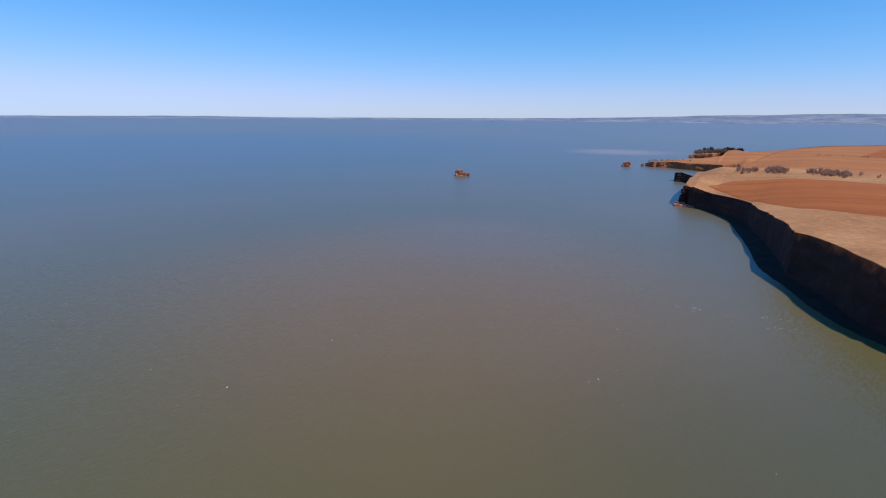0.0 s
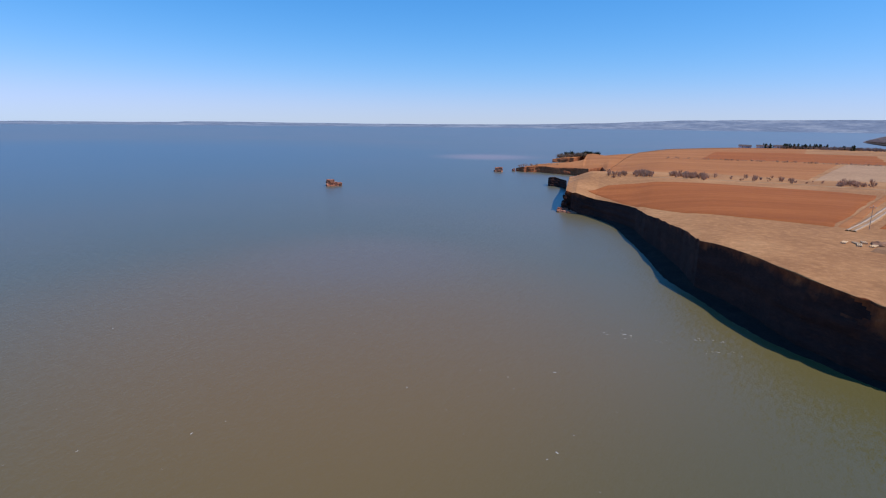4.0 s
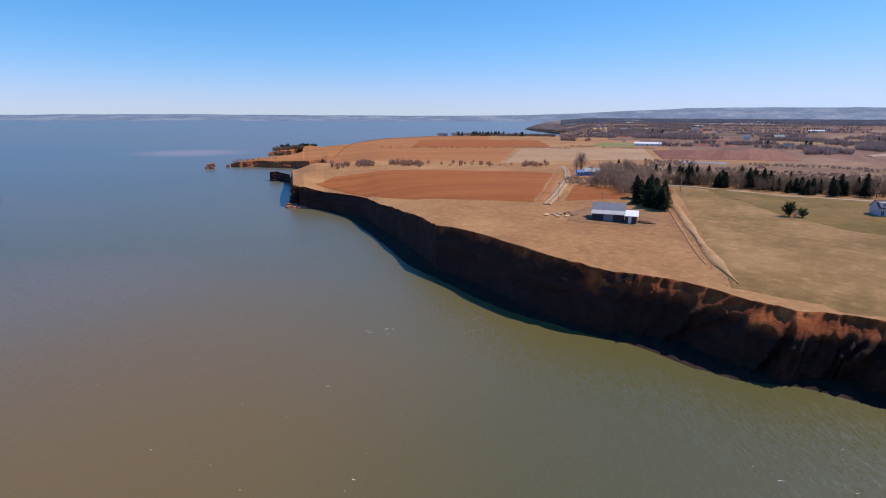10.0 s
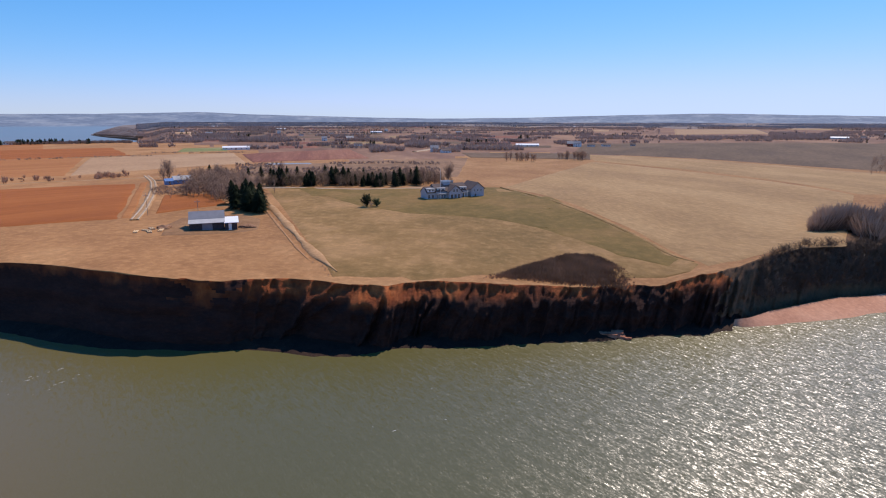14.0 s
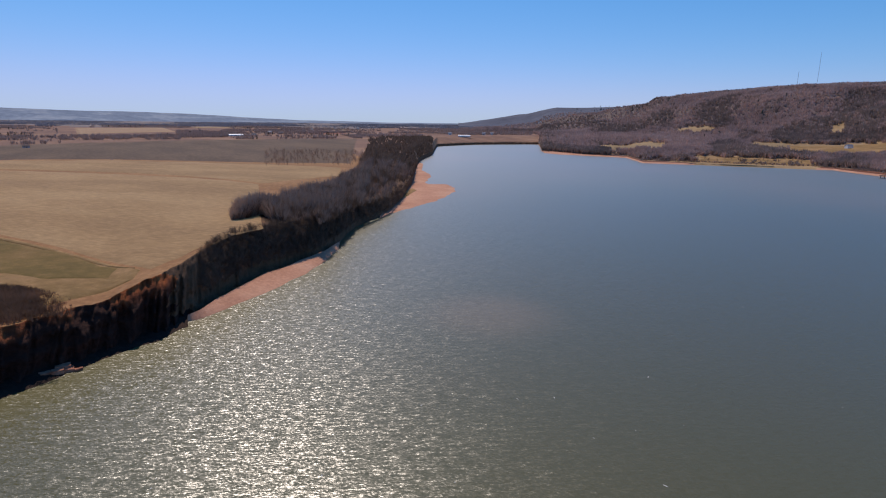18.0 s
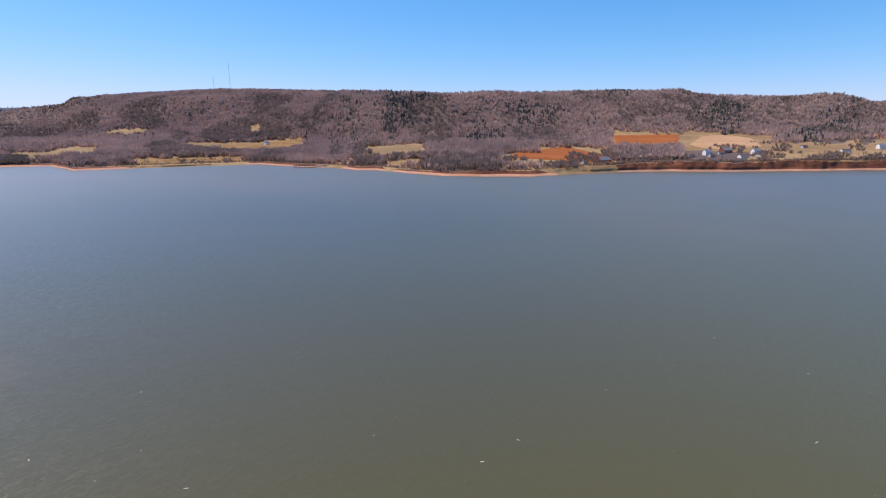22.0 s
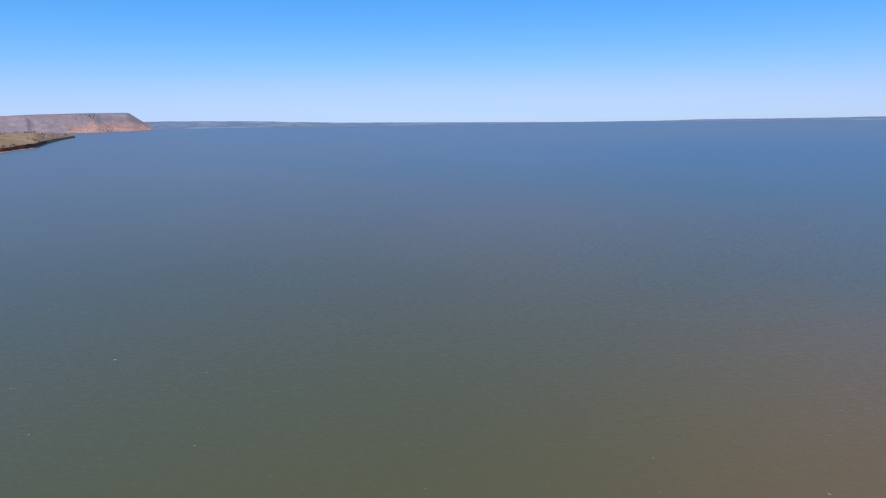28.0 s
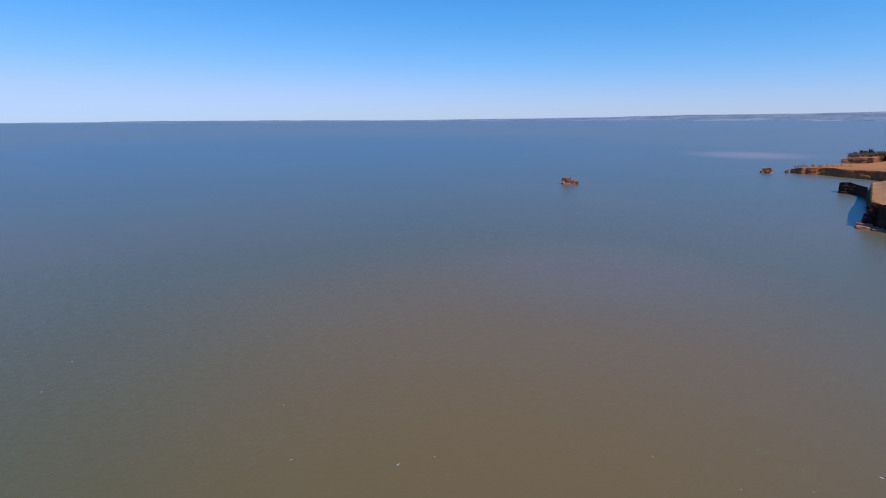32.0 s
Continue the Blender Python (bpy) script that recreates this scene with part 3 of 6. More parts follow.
def point_z(az, r):
    """Height of the distant point, a little low so that trunks stand in the ground."""
    r0, far = table(az, POINT_SHORE), table(az, [(50.5, 2000), (51, 2300), (52, 3200), (53, 4650)])
    t = smooth(np.clip((r - r0) / (far - r0), 0, 1) ** 0.625)
    return table(az, [(50.5, 1), (51.1, 2), (52, 3), (53, 4), (54.01, 5)]) * (1 - t) + table(az, [(50.5, 2), (51, 3), (52, 4.5), (53, 6), (54.1, 10)]) * t


# ---- the far shore with its wooded ridge ----
SHORE = [(138, 1900), (146, 1500), (146.7, 1250), (147, 964), (151, 871), (155, 841), (156.6, 735), (160.8, 735), (164.7, 730), (171.9, 742), (174, 700), (176, 672), (178.1, 660),
         (181.2, 609), (183.2, 604), (186.4, 560), (190, 523), (194.5, 517), (198.9, 522), (204.8, 565), (209, 597), (213.2, 611), (217.7, 632),
         (222.6, 668), (227.8, 720), (233.2, 775), (238.9, 862), (241.2, 940), (244.6, 965), (247.8, 1067), (252.7, 1032), (254.8, 997), (256.9, 1185), (258.9, 1213),
         (261.3, 1404), (262.5, 1800), (264.1, 2319), (266.1, 3300), (269.9, 3900)]
SKYLINE = [(139, .05), (141, .3), (143, .6), (145.4, .95), (148.2, 1.55), (156.5, 1.85), (157.3, 2.4), (158.6, 2.5), (161.6, 2.9), (166, 3.26), (171.6, 3.5),
           (177.4, 3.44), (181.7, 3.55), (184.3, 3.53), (190, 3.3), (195.1, 3.46), (198.8, 3.27), (204.3, 3.23), (212.2, 3.28), (213.5, 2.85), (218.4, 2.55),
           (224.6, 2.2), (226.6, 1.67), (231.7, 1.98), (233.5, 1.95), (238.5, 1.82), (241.2, 1.58), (245.7, 1.04), (251.3, 1.15), (256.3, .65), (261, .86),
           (265.9, .98), (268.3, .99), (268.9, .53), (269.9, -.22)]
RIDGE_R = [(139, 4300), (148, 3600), (155, 2900), (159, 2200), (166, 1750), (180, 1550), (200, 1450), (210, 1560), (216, 1900), (223, 2200), (230, 2800),
           (246, 3300), (252, 3600), (262, 4000), (270, 4150)]
BANK_Z = [(138, 2.2), (160, 2.2), (172, 2.4), (180, 2.4), (190, 2.6), (200, 4.5), (212, 8), (236, 10), (240, 9), (243, 4), (253, 4), (258, 6), (261.5, 8), (266, 6), (270, 6)]


def shore_r(az):
    r = table(az, SHORE)
    s = np.radians(az) * r
    return r + fbm(s / 70, az * 0 + 2, 3, 15) * 5 * np.clip(r / 600, 1, 3)


def inlet(az, r, z):
    """The open water between the low point and the cape behind it."""
    lee = table(az, [(260.9, 2600), (261.6, 320), (262.6, 190), (263.4, 120), (264.05, 60), (264.3, -600)])
    w = smooth((r - table(az, SHORE) - lee) / 60) * (1 - smooth((r - 3500) / 260)) * smooth((az - 260.7) / 0.8)
    # low fields lie between the shore and the cape
    flat = smooth((r - table(az, SHORE) - 420) / 200) * (1 - smooth((r - 3450) / 300)) * smooth((az - 254) / 3)
    z = z * (1 - flat) + 7 * flat
    return z * (1 - w) - 4 * w


def shore_z(az, r):
    """Height of the land across the water."""
    r0, rk = table(az, SHORE), table(az, RIDGE_R)
    zk = 45 + np.tan(np.radians(table(az, SKYLINE))) * rk - 4.8
    zb = table(az, BANK_Z)
    rf = np.minimum(r0 + 330, (r0 + rk) / 2)
    zf = np.minimum(zb + 18, 0.4 * zk + 0.6 * zb)
    t1 = np.clip((r - r0 - 30) / (rf - r0 - 30), 0, 1)
    t2 = np.clip((r - rf) / (rk - rf), 0, 1)
    z = zb + (zf - zb) * t1 + (zk - zf) * (0.55 * smooth(t2) + 0.45 * t2)
    x, y = np.sin(np.radians(az)) * r, np.cos(np.radians(az)) * r
    z = z + fbm(x / 300, y / 300, 4, 17) * np.minimum(40, 0.3 * zk) * np.sin(np.pi * t2) * (t2 < 1)
    return inlet(az, r, z - np.clip(r - rk, 0, None) * 0.15)


CLEARINGS = [(196, 207, 560, 690), (199.5, 206.5, 680, 770), (206.3, 213, 790, 985), (212.8, 220, 770, 1020), (236, 248, 1130, 1620), (168.2, 176.4, 880, 1050), (165.6, 168.4, 925, 1060), (182, 188, 690, 860),
             (152.6, 158.4, 900, 1015), (161, 170.5, 735, 830), (184, 189, 600, 660), (171, 172.2, 1150, 1200), (159.2, 162.4, 1220, 1270), (178, 182, 655, 690)]
az6 = np.arange(138.6, 269.95, 0.14)
sr = shore_r(az6)
zb6 = table(az6, BANK_Z)
beach = 9 + 5 * fbm(az6 / 4, az6 * 0, 3, 19)
near_rows = [(sr - 6, -1 + 0 * sr), (sr, 0.05 + 0 * sr), (sr + beach, 1.3 + 0 * sr)]
jag = fbm(az6 * 0.83, az6 * 0, 5, 23)
zb6 = np.maximum(zb6 * (1 + 0.35 * fbm(az6 * 0.23, az6 * 0, 2, 29) + 0.12 * fbm(az6 * 2.7, az6 * 0, 3, 28)), 1.6)
for k in range(1, 7):
    near_rows.append((sr + beach + k * 1.1 + 0.9 * jag + 4 * fbm(az6 * 0.17, az6 * 0, 2, 26) + 1.3 * fbm(az6 * 2.3, az6 * 0 + k * 0.4, 4, 24), 1.3 + (zb6 - 1.3) * (k / 6) ** 0.8))
edge6 = near_rows[-1][0]
t6 = np.linspace(0, 1, 71)[None, 1:]
rk6 = table(az6, RIDGE_R)[:, None]
g6 = edge6[:, None] + (t6 ** 1.5) * (rk6 + 250 - edge6[:, None])
z6 = shore_z(az6[:, None], g6)
n6 = smooth((g6 - edge6[:, None]) / 40)
z6 = zb6[:, None] * (1 - n6) + z6 * n6
RR6 = np.concatenate([np.stack([a for a, _ in near_rows], 1), g6], 1)
ZZ6 = inlet(az6[:, None], RR6, np.concatenate([np.stack([b for _, b in near_rows], 1), z6], 1))
row6 = np.tile(np.arange(RR6.shape[1] - 1), RR6.shape[0] - 1)
az6m = np.repeat(az6[:-1], RR6.shape[1] - 1)
idx6 = np.where(row6 < 2, 0, np.where(row6 < 8, 1, np.where(row6 < 13 + 14 * fbm(az6m / 2.2, row6 / 14.0, 3, 74) + 17 * smooth((az6m - 213) / 14), 2, 3)))
r6m0 = ((RR6[:-1, :-1] + RR6[1:, 1:]) / 2).ravel()
for a0, a1, r0, r1 in CLEARINGS:
    edge = 0.5 * vnoise(r6m0 / 25, az6m, 90)
    idx6 = np.where((az6m > a0 - edge) & (az6m < a1 + edge) & (r6m0 > r0 - 15) & (r6m0 < r1 + 15), 2, idx6)
z6m = ((ZZ6[:-1, :-1] + ZZ6[1:, 1:]) / 2).ravel()
idx6 = np.where((az6m > 255) & (r6m0 > 1700), 2, idx6)
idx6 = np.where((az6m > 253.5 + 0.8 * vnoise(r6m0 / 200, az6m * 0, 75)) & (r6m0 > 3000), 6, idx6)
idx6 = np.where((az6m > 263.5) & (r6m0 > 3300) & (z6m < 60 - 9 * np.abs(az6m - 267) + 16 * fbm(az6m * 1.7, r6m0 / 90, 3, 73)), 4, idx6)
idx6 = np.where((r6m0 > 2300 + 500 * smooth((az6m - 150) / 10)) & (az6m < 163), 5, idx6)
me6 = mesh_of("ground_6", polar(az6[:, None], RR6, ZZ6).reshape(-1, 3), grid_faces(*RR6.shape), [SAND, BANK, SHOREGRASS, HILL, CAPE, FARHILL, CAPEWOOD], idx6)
tagged(new("ground_6", me6), "far shore rising to a long wooded ridge", "land", kind="structure")

# ---- distant hills all round ----
FAR_SKY = [(268, .1), (275, .12), (281, .12), (300, -.24), (313, -.45), (335, -.3), (348, -.28), (357, -.09), (367, -.06), (382, .05), (388, .17), (392.7, .3), (402, .4),
           (411, .5), (421, .7), (432, .8), (440, .75), (455, .8), (468, .6), (480, .35), (490, .3), (510, .3)]
az7 = np.arange(268, 510.1, 0.25)
zt7 = 45 + np.tan(np.radians(table(az7, FAR_SKY) + 0.05 * fbm(az7 / 3, az7 * 0, 4, 27))) * 5600
h7 = np.linspace(0, 1, 6)[None, :]
RR7 = 4640 + h7 * 960 + 0 * az7[:, None]
ZZ7 = -1 + h7 ** 1.0 * (zt7[:, None] + 1)
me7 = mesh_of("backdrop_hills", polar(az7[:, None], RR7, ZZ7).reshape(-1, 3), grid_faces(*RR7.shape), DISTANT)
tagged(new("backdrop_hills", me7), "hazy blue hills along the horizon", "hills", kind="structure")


# ---- fields ----
def patch(name, near, far, material, label, zfun=ground_z, lift=0.3, cells=(90, 44), category="field", ragged=0.8):
    def line(pts):
        p = np.array(pts, float)
        d = np.r_[0, np.cumsum(np.hypot(*np.diff(polar(p[:, 0], p[:, 1], 0 * p[:, 0])[:, :2], axis=0).T))]
        u = np.linspace(0, 1, cells[0] + 1)
        return np.interp(u, d / d[-1], p[:, 0]), np.interp(u, d / d[-1], p[:, 1])
    (a0, r0), (a1, r1) = line(near), line(far)
    p0, p1 = polar(a0, r0, 0 * a0), polar(a1, r1, 0 * a1)
    v = np.linspace(0, 1, cells[1] + 1)[None, :, None]
    p = p0[:, None] * (1 - v) + p1[:, None] * v
    wob = fbm(p[..., 0] / 12, p[..., 1] / 12, 3, 33)
    p[..., 0] += wob * ragged
    r, a = np.hypot(p[..., 0], p[..., 1]), np.degrees(np.arctan2(p[..., 0], p[..., 1])) % 360
    # the rim dips into the ground, so that the edge is ragged and has no step
    k = np.arange(cells[0] + 1)[:, None], np.arange(cells[1] + 1)[None, :]
    rim = np.minimum(np.minimum(k[0], cells[0] - k[0]), np.minimum(k[1], cells[1] - k[1]))
    p[..., 2] = zfun(a, r) + np.where(rim == 0, -0.25, np.clip(lift * (0.35 + 0.5 * wob + (rim - 1) / (1 if ragged < 2 else 7)), -0.3, lift))
    me = mesh_of(name, p.reshape(-1, 3), grid_faces(cells[0] + 1, cells[1] + 1), material)
    return tagged(new(name, me), label, category, kind="structure")


patch("field_1", [(29.4, 302), (31, 283), (33.2, 257), (36, 234), (39.3, 216), (44, 206), (52, 201)], [(31, 322), (40, 328), (53.8, 320)], RED, "ploughed red soil field with fine furrows")
patch("field_2", [(31.4, 402), (40, 396), (48.3, 381)], [(32.6, 540), (43.2, 580), (50, 563)], ORANGE, "orange stubble field", lift=0.14)
patch("field_3", [(48.5, 381), (63.2, 432)], [(50.2, 563), (62, 588)], TAN, "pale tan stubble field")
patch("field_4", [(54.8, 209), (61.2, 223)], [(55.7, 260), (59.8, 256)], RED, "small ploughed red soil plot")
patch("lawn_1", [(70.9, 117), (80, 116), (90, 120), (100, 128), (107.5, 140)], [(64.4, 275), (76, 261), (88, 266), (98, 195), (108.2, 145)], LAWN,
      "mown lawn, olive and straw mottled", category="lawn")
patch("lawn_2", [(68.5, 246), (73, 205), (78, 186), (86, 182), (93, 170), (100, 150), (107.4, 143)], [(66, 273), (72, 265), (76, 260.5), (88, 265), (93.2, 235), (98.8, 190), (108, 146)], LAWNGREEN,
      "greener strip of lawn before the large house", lift=0.45, category="lawn", ragged=7)
patch("field_5", [(108.6, 143), (98.4, 196), (88.3, 268)], [(119, 178), (119, 300), (97, 455)], HAY, "dry hay field")
patch("field_6", [(196.8, 648), (202, 622), (207, 603)], [(196.7, 684), (199.5, 730), (202.1, 782), (206.7, 662)], RED, "red ploughed field on the far shore", shore_z, 1.0)
patch("field_7", [(207, 800), (212.6, 815)], [(206.6, 960), (212.4, 975)], RED, "red ploughed field below the woods", shore_z, 1.0, ragged=6)
patch("field_8", [(213.4, 830), (214.6, 790), (217, 778), (219.4, 835)], [(214.3, 960), (215.4, 1005), (217, 1000), (218.4, 950)], TAN, "pale straw field below the woods", shore_z, 1.0)
patch("field_9", [(236, 1150), (243.5, 1250)], [(238, 1500), (247, 1600)], TAN, "pale straw field on the far shore", shore_z, 1.2)
patch("field_10", [(169.2, 888), (175, 904)], [(168.3, 1012), (176.4, 1056)], LAWN, "greenish grass field between the woods of the far shore", shore_z, 1.0, ragged=5)
patch("field_17", [(166, 936), (168.6, 928)], [(165.7, 1050), (168, 1068)], PALEGRASS, "small dry grass field in the woods", shore_z, 1.0, cells=(40, 30), ragged=5)
patch("field_18", [(182, 728), (185, 708), (188, 700)], [(183.3, 872), (185.5, 868), (187.6, 832)], PALEGRASS, "pale grass clearing among trees on the slope", shore_z, 1.0, cells=(60, 44), ragged=6)
patch("field_19", [(152.9, 932), (158.2, 892)], [(153, 1028), (158.1, 1004)], PALEGRASS, "dry grass field behind the wooded point", shore_z, 1.0, cells=(60, 40), ragged=6)
patch("field_20", [(161.4, 762), (166, 758), (171, 768)], [(161.6, 818), (166, 828), (170.5, 832)], LAWN, "grass along the top of the far bank", shore_z, 1.0, cells=(60, 24), ragged=6)
patch("field_11", [(63.6, 437), (75, 470)], [(62.6, 560), (73, 620)], VINES, "dark red field of low vine rows", lift=0.5)
patch("field_12", [(57, 612), (61.5, 618)], [(57.6, 690), (61.2, 700)], GREEN, "green winter wheat field")
patch("field_13", [(104.4, 1300), (112, 1500)], [(104.2, 1900), (111, 2000)], TAN, "pale field on the plain", lift=1.5)
patch("field_14", [(95, 560), (107, 515), (115, 470), (121, 440), (128, 425)], [(96, 800), (108, 900), (118, 1000), (128.6, 1050)], DULL, "dull brown ploughed field", lift=0.6, ragged=5)
patch("field_16", [(97.2, 460), (108, 385), (119, 300), (127, 335)], [(96, 545), (107, 505), (115, 462), (121, 428), (127, 395)], HAY, "far end of the hay field", lift=0.4, ragged=4)
patch("field_15", [(85, 480), (97, 470)], [(84, 552), (97, 560)], DULL, "brown stubble strip behind the hay field", lift=0.5)
patch("bare_ground", [(54.6, 168), (57, 166), (62, 168), (64, 172)], [(55.5, 186), (57, 200), (62, 203), (64, 188)], YARD, "trodden ground round the barn", lift=0.2, cells=(30, 14), category="yard", ragged=3)
ROUGH = two_scale("rough_meadow", (0.15, 0.085, 0.048), (0.23, 0.132, 0.073), (0.33, 0.195, 0.108), 0.03, 0.25, bumpy=0.5)
patch("meadow", [(62.2, 290), (70, 292), (77, 296), (84, 318)], [(62.5, 412), (69, 426), (76, 450), (85, 476)], ROUGH, "rough brown meadow behind the lane", lift=0.2, ragged=6, category="meadow")
patch("field_21", [(226, 1010), (234, 1120)], [(226.5, 1090), (234, 1230)], ORANGE, "pale red strip of soil on the far shore", shore_z, 1.0, cells=(40, 20), ragged=6)
patch("field_22", [(39, 566), (46, 570), (53.5, 568)], [(40, 716), (46, 742), (52, 738)], RED, "red soil field near the bay", lift=0.14, ragged=4)
patch("field_23", [(51.9, 202), (52.9, 202)], [(53.9, 326), (54.6, 326)], ORANGE, "strip of paler red soil beside the farm road", lift=0.22, cells=(8, 40))
patch("pond", [(64.6, 414), (69.4, 414)], [(64.8, 428), (69.2, 428)], WATER, "small blue farm pond", lift=0.3, cells=(30, 8), category="pond")


# ---- plants ----
def bare_shape(seed, limbs, twigs, width, spread=0.32, trunk=0.03):
    """A leafless tree one metre high: a tapered trunk, rising limbs and twigs as thin wedges. Points, triangles."""
    g = np.random.default_rng(seed)
    v, f = [], []

    def wedge(a, b, w):
        a, b = np.array(a, float), np.array(b, float)
        side = np.cross(b - a, g.normal(size=3))
        side *= w / (np.linalg.norm(side) + 1e-9)
        k = len(v)
        v.extend([a - side, a + side, b, a + np.cross(side, (b - a) / np.linalg.norm(b - a)) * 1.4])
        f.extend([(k, k + 1, k + 2), (k + 1, k + 3, k + 2), (k + 3, k, k + 2)])
    wedge((0, 0, -0.03), (g.normal() * 0.03, g.normal() * 0.03, 0.92), trunk)
    for _ in range(limbs):
        h, a = g.uniform(0.12, 0.62), g.uniform(0, 2 * math.pi)
        reach = spread * (1.15 - h) * g.uniform(0.6, 1.15)
        tip = np.array([math.cos(a) * reach, math.sin(a) * reach, min(1.0, h + g.uniform(0.22, 0.5))])
        root = np.array([0, 0, h])
        wedge(root, tip, width)
        for _ in range(twigs):
            t = g.uniform(0.35, 0.9)
            p = root + (tip - root) * t
            q = p + np.array([g.normal() * 0.1, g.normal() * 0.1, g.uniform(0.08, 0.24)]) * (0.5 + spread)
            wedge(p, q, width * 0.7)
    return np.array(v), np.array(f)


def fir_shape(seed, layers, boughs, fat=0.26):
    """A conifer's crown one metre high: tiers of drooping pointed boughs. Points, triangles."""
    g = np.random.default_rng(seed)
    v, f = [], []
    blunt = g.uniform(0.38, 0.66)
    for i in range(layers):
        t = i / layers
        z, r = 0.1 + 0.84 * t, fat * (1 - t) ** blunt * g.uniform(0.6, 1.2) + 0.03
        for j in range(boughs):
            a = 2 * math.pi * (j + g.uniform(-0.35, 0.35)) / boughs + i
            k, da, rr = len(v), 0.75 * math.pi / boughs * 1.5, r * g.uniform(0.35, 1.5)
            drop = 0.05 + 0.05 * g.random()
            up = z + 0.9 / layers + 0.03
            for (x, y, zz) in ((0.0, 0.0, up), (math.cos(a - da) * rr * 0.6, math.sin(a - da) * rr * 0.6, z - drop * 0.2),
                               (math.cos(a) * rr, math.sin(a) * rr, z - drop), (math.cos(a + da) * rr * 0.6, math.sin(a + da) * rr * 0.6, z - drop * 0.2)):
                v.append((x, y, zz))
            f.extend([(k, k + 1, k + 2), (k, k + 2, k + 3)])
    k = len(v)
    v.extend([(-0.02, 0, 0.85), (0.02, 0, 0.85), (0, 0, 1.0)])
    f.append((k, k + 1, k + 2))
    return np.array(v), np.array(f)


def scattered(shapes, xyz, height, girth=None):
    """Many copies of shapes, one array: each at its place, with its height and a chance turn."""
    n = len(xyz)
    girth = height * rng.uniform(0.8, 1.25, n) if girth is None else girth
    turn = rng.uniform(0, 2 * math.pi, n)
    pick = rng.integers(0, len(shapes), n)
    V, F, k = [], [], 0
    for i, (sv, sf) in enumerate(shapes):
        m = np.flatnonzero(pick == i)
        if not len(m):
            continue
        c, s = np.cos(turn[m])[:, None], np.sin(turn[m])[:, None]
        x = (sv[None, :, 0] * c - sv[None, :, 1] * s) * girth[m][:, None]
        y = (sv[None, :, 0] * s + sv[None, :, 1] * c) * girth[m][:, None]
        z = sv[None, :, 2] * height[m][:, None]
        V.append((np.stack([x, y, z], -1) + xyz[m][:, None]).reshape(-1, 3))
        F.append((sf[None] + (np.arange(len(m)) * len(sv))[:, None, None]).reshape(-1, 3) + k)
        k += len(m) * len(sv)
    return np.concatenate(V), np.concatenate(F)


def stuff(name, shapes, az, r, zfun, lo, hi, material, label, category):
    z = zfun(az, r) - 0.15
    h = rng.uniform(lo, hi, len(az))
    v, f = scattered(shapes, polar(az, r, z), h)
    return tagged(new(name, mesh_of(name, v, f, material)), label, category, kind="stuff")


NEAR_BARE = [bare_shape(s, 20, 3, 0.006, 0.36, 0.014) for s in range(6)]
SHRUB = [bare_shape(40 + s, 16, 2, 0.016, 0.75, 0.02) for s in range(4)]


def brush_shape(seed, blades=24, wide=0.05):
    """A far leafless crown: many slender twigs in a rounded spray."""
    g = np.random.default_rng(seed)
    v, f = [], []
    for k in range(blades):
        a, q = g.uniform(0, 2 * math.pi), math.sqrt(g.random())
        root = np.array([0.16 * q * math.cos(a), 0.16 * q * math.sin(a), g.uniform(0.0, 0.45)])
        tip = np.array([0.5 * q * math.cos(a), 0.5 * q * math.sin(a), (0.62 + 0.38 * math.sqrt(1 - q * q * 0.9)) * g.uniform(0.8, 1.05)])
        side = np.array([-math.sin(a + 1.2), math.cos(a + 1.2), 0]) * wide * g.uniform(0.7, 1.5)
        n = len(v)
        v.extend([root - side, root + side, tip])
        f.append((n, n + 1, n + 2))
    return np.array(v), np.array(f)


FAR_BARE = [brush_shape(20 + s) for s in range(6)]
WOOD_CROWN = [brush_shape(190 + s, 44, 0.02) for s in range(8)]
BRAMBLES = [brush_shape(170 + s, 26, 0.02) for s in range(6)]
FAR_SCRUB = [brush_shape(160 + s, 20, 0.06) for s in range(6)]
FAR_FIR = [fir_shape(60 + s, 4, 6, 0.27) for s in range(4)]


# the wood along the bluff and the channel
a_ = rng.uniform(116.2, 136.0, 9000)
u_ = rng.random(9000)
r_in, r_out = coast_line(a_) + np.where(a_ < 124, 10 + 20 * smooth((120.5 - a_) / 1.5), 1.5), table(a_, WOOD_EDGE) * (1 + 0.07 * fbm(a_ / 0.9, a_ * 0, 3, 34))
far_in = np.where(a_ > 131, coast_line(a_) + 2, r_in)
r_out = np.where(a_ > 131, 1150, r_out)
ok = r_out > far_in + 3
a_, u_, far_in, r_out = a_[ok], u_[ok], far_in[ok], r_out[ok]
r_ = np.exp(np.log(far_in) + u_ * (np.log(r_out) - np.log(far_in)))
keep = rng.random(len(a_)) < np.clip(r_ / 900, 0.12, 0.5)
a_, r_, u_ = a_[keep], r_[keep], u_[keep]
# the trees grow lower towards the wood's edges
edge_ = np.clip(0.45 + np.minimum(np.minimum(u_ * 4, (1 - u_) * 2.5), (a_ - 116.2) / 2.5), 0.45, 1)
near_ = r_ < 420
tall_ = near_ & (rng.random(len(a_)) < 0.3)
low_ = near_ & ~tall_
stuff("bare_woodland", WOOD_CROWN, a_[low_], r_[low_], ground_z, 3.0 * edge_[low_], 6.8 * edge_[low_], BAREDARK, "dense leafless grey-brown trees along the bluff", "woodland")
stuff("tall_woodland", WOOD_CROWN, a_[tall_], r_[tall_], ground_z, 5.0 * edge_[tall_], 9.0 * edge_[tall_], MIDTWIG, "taller leafless trees above the dense wood of the bluff", "woodland")
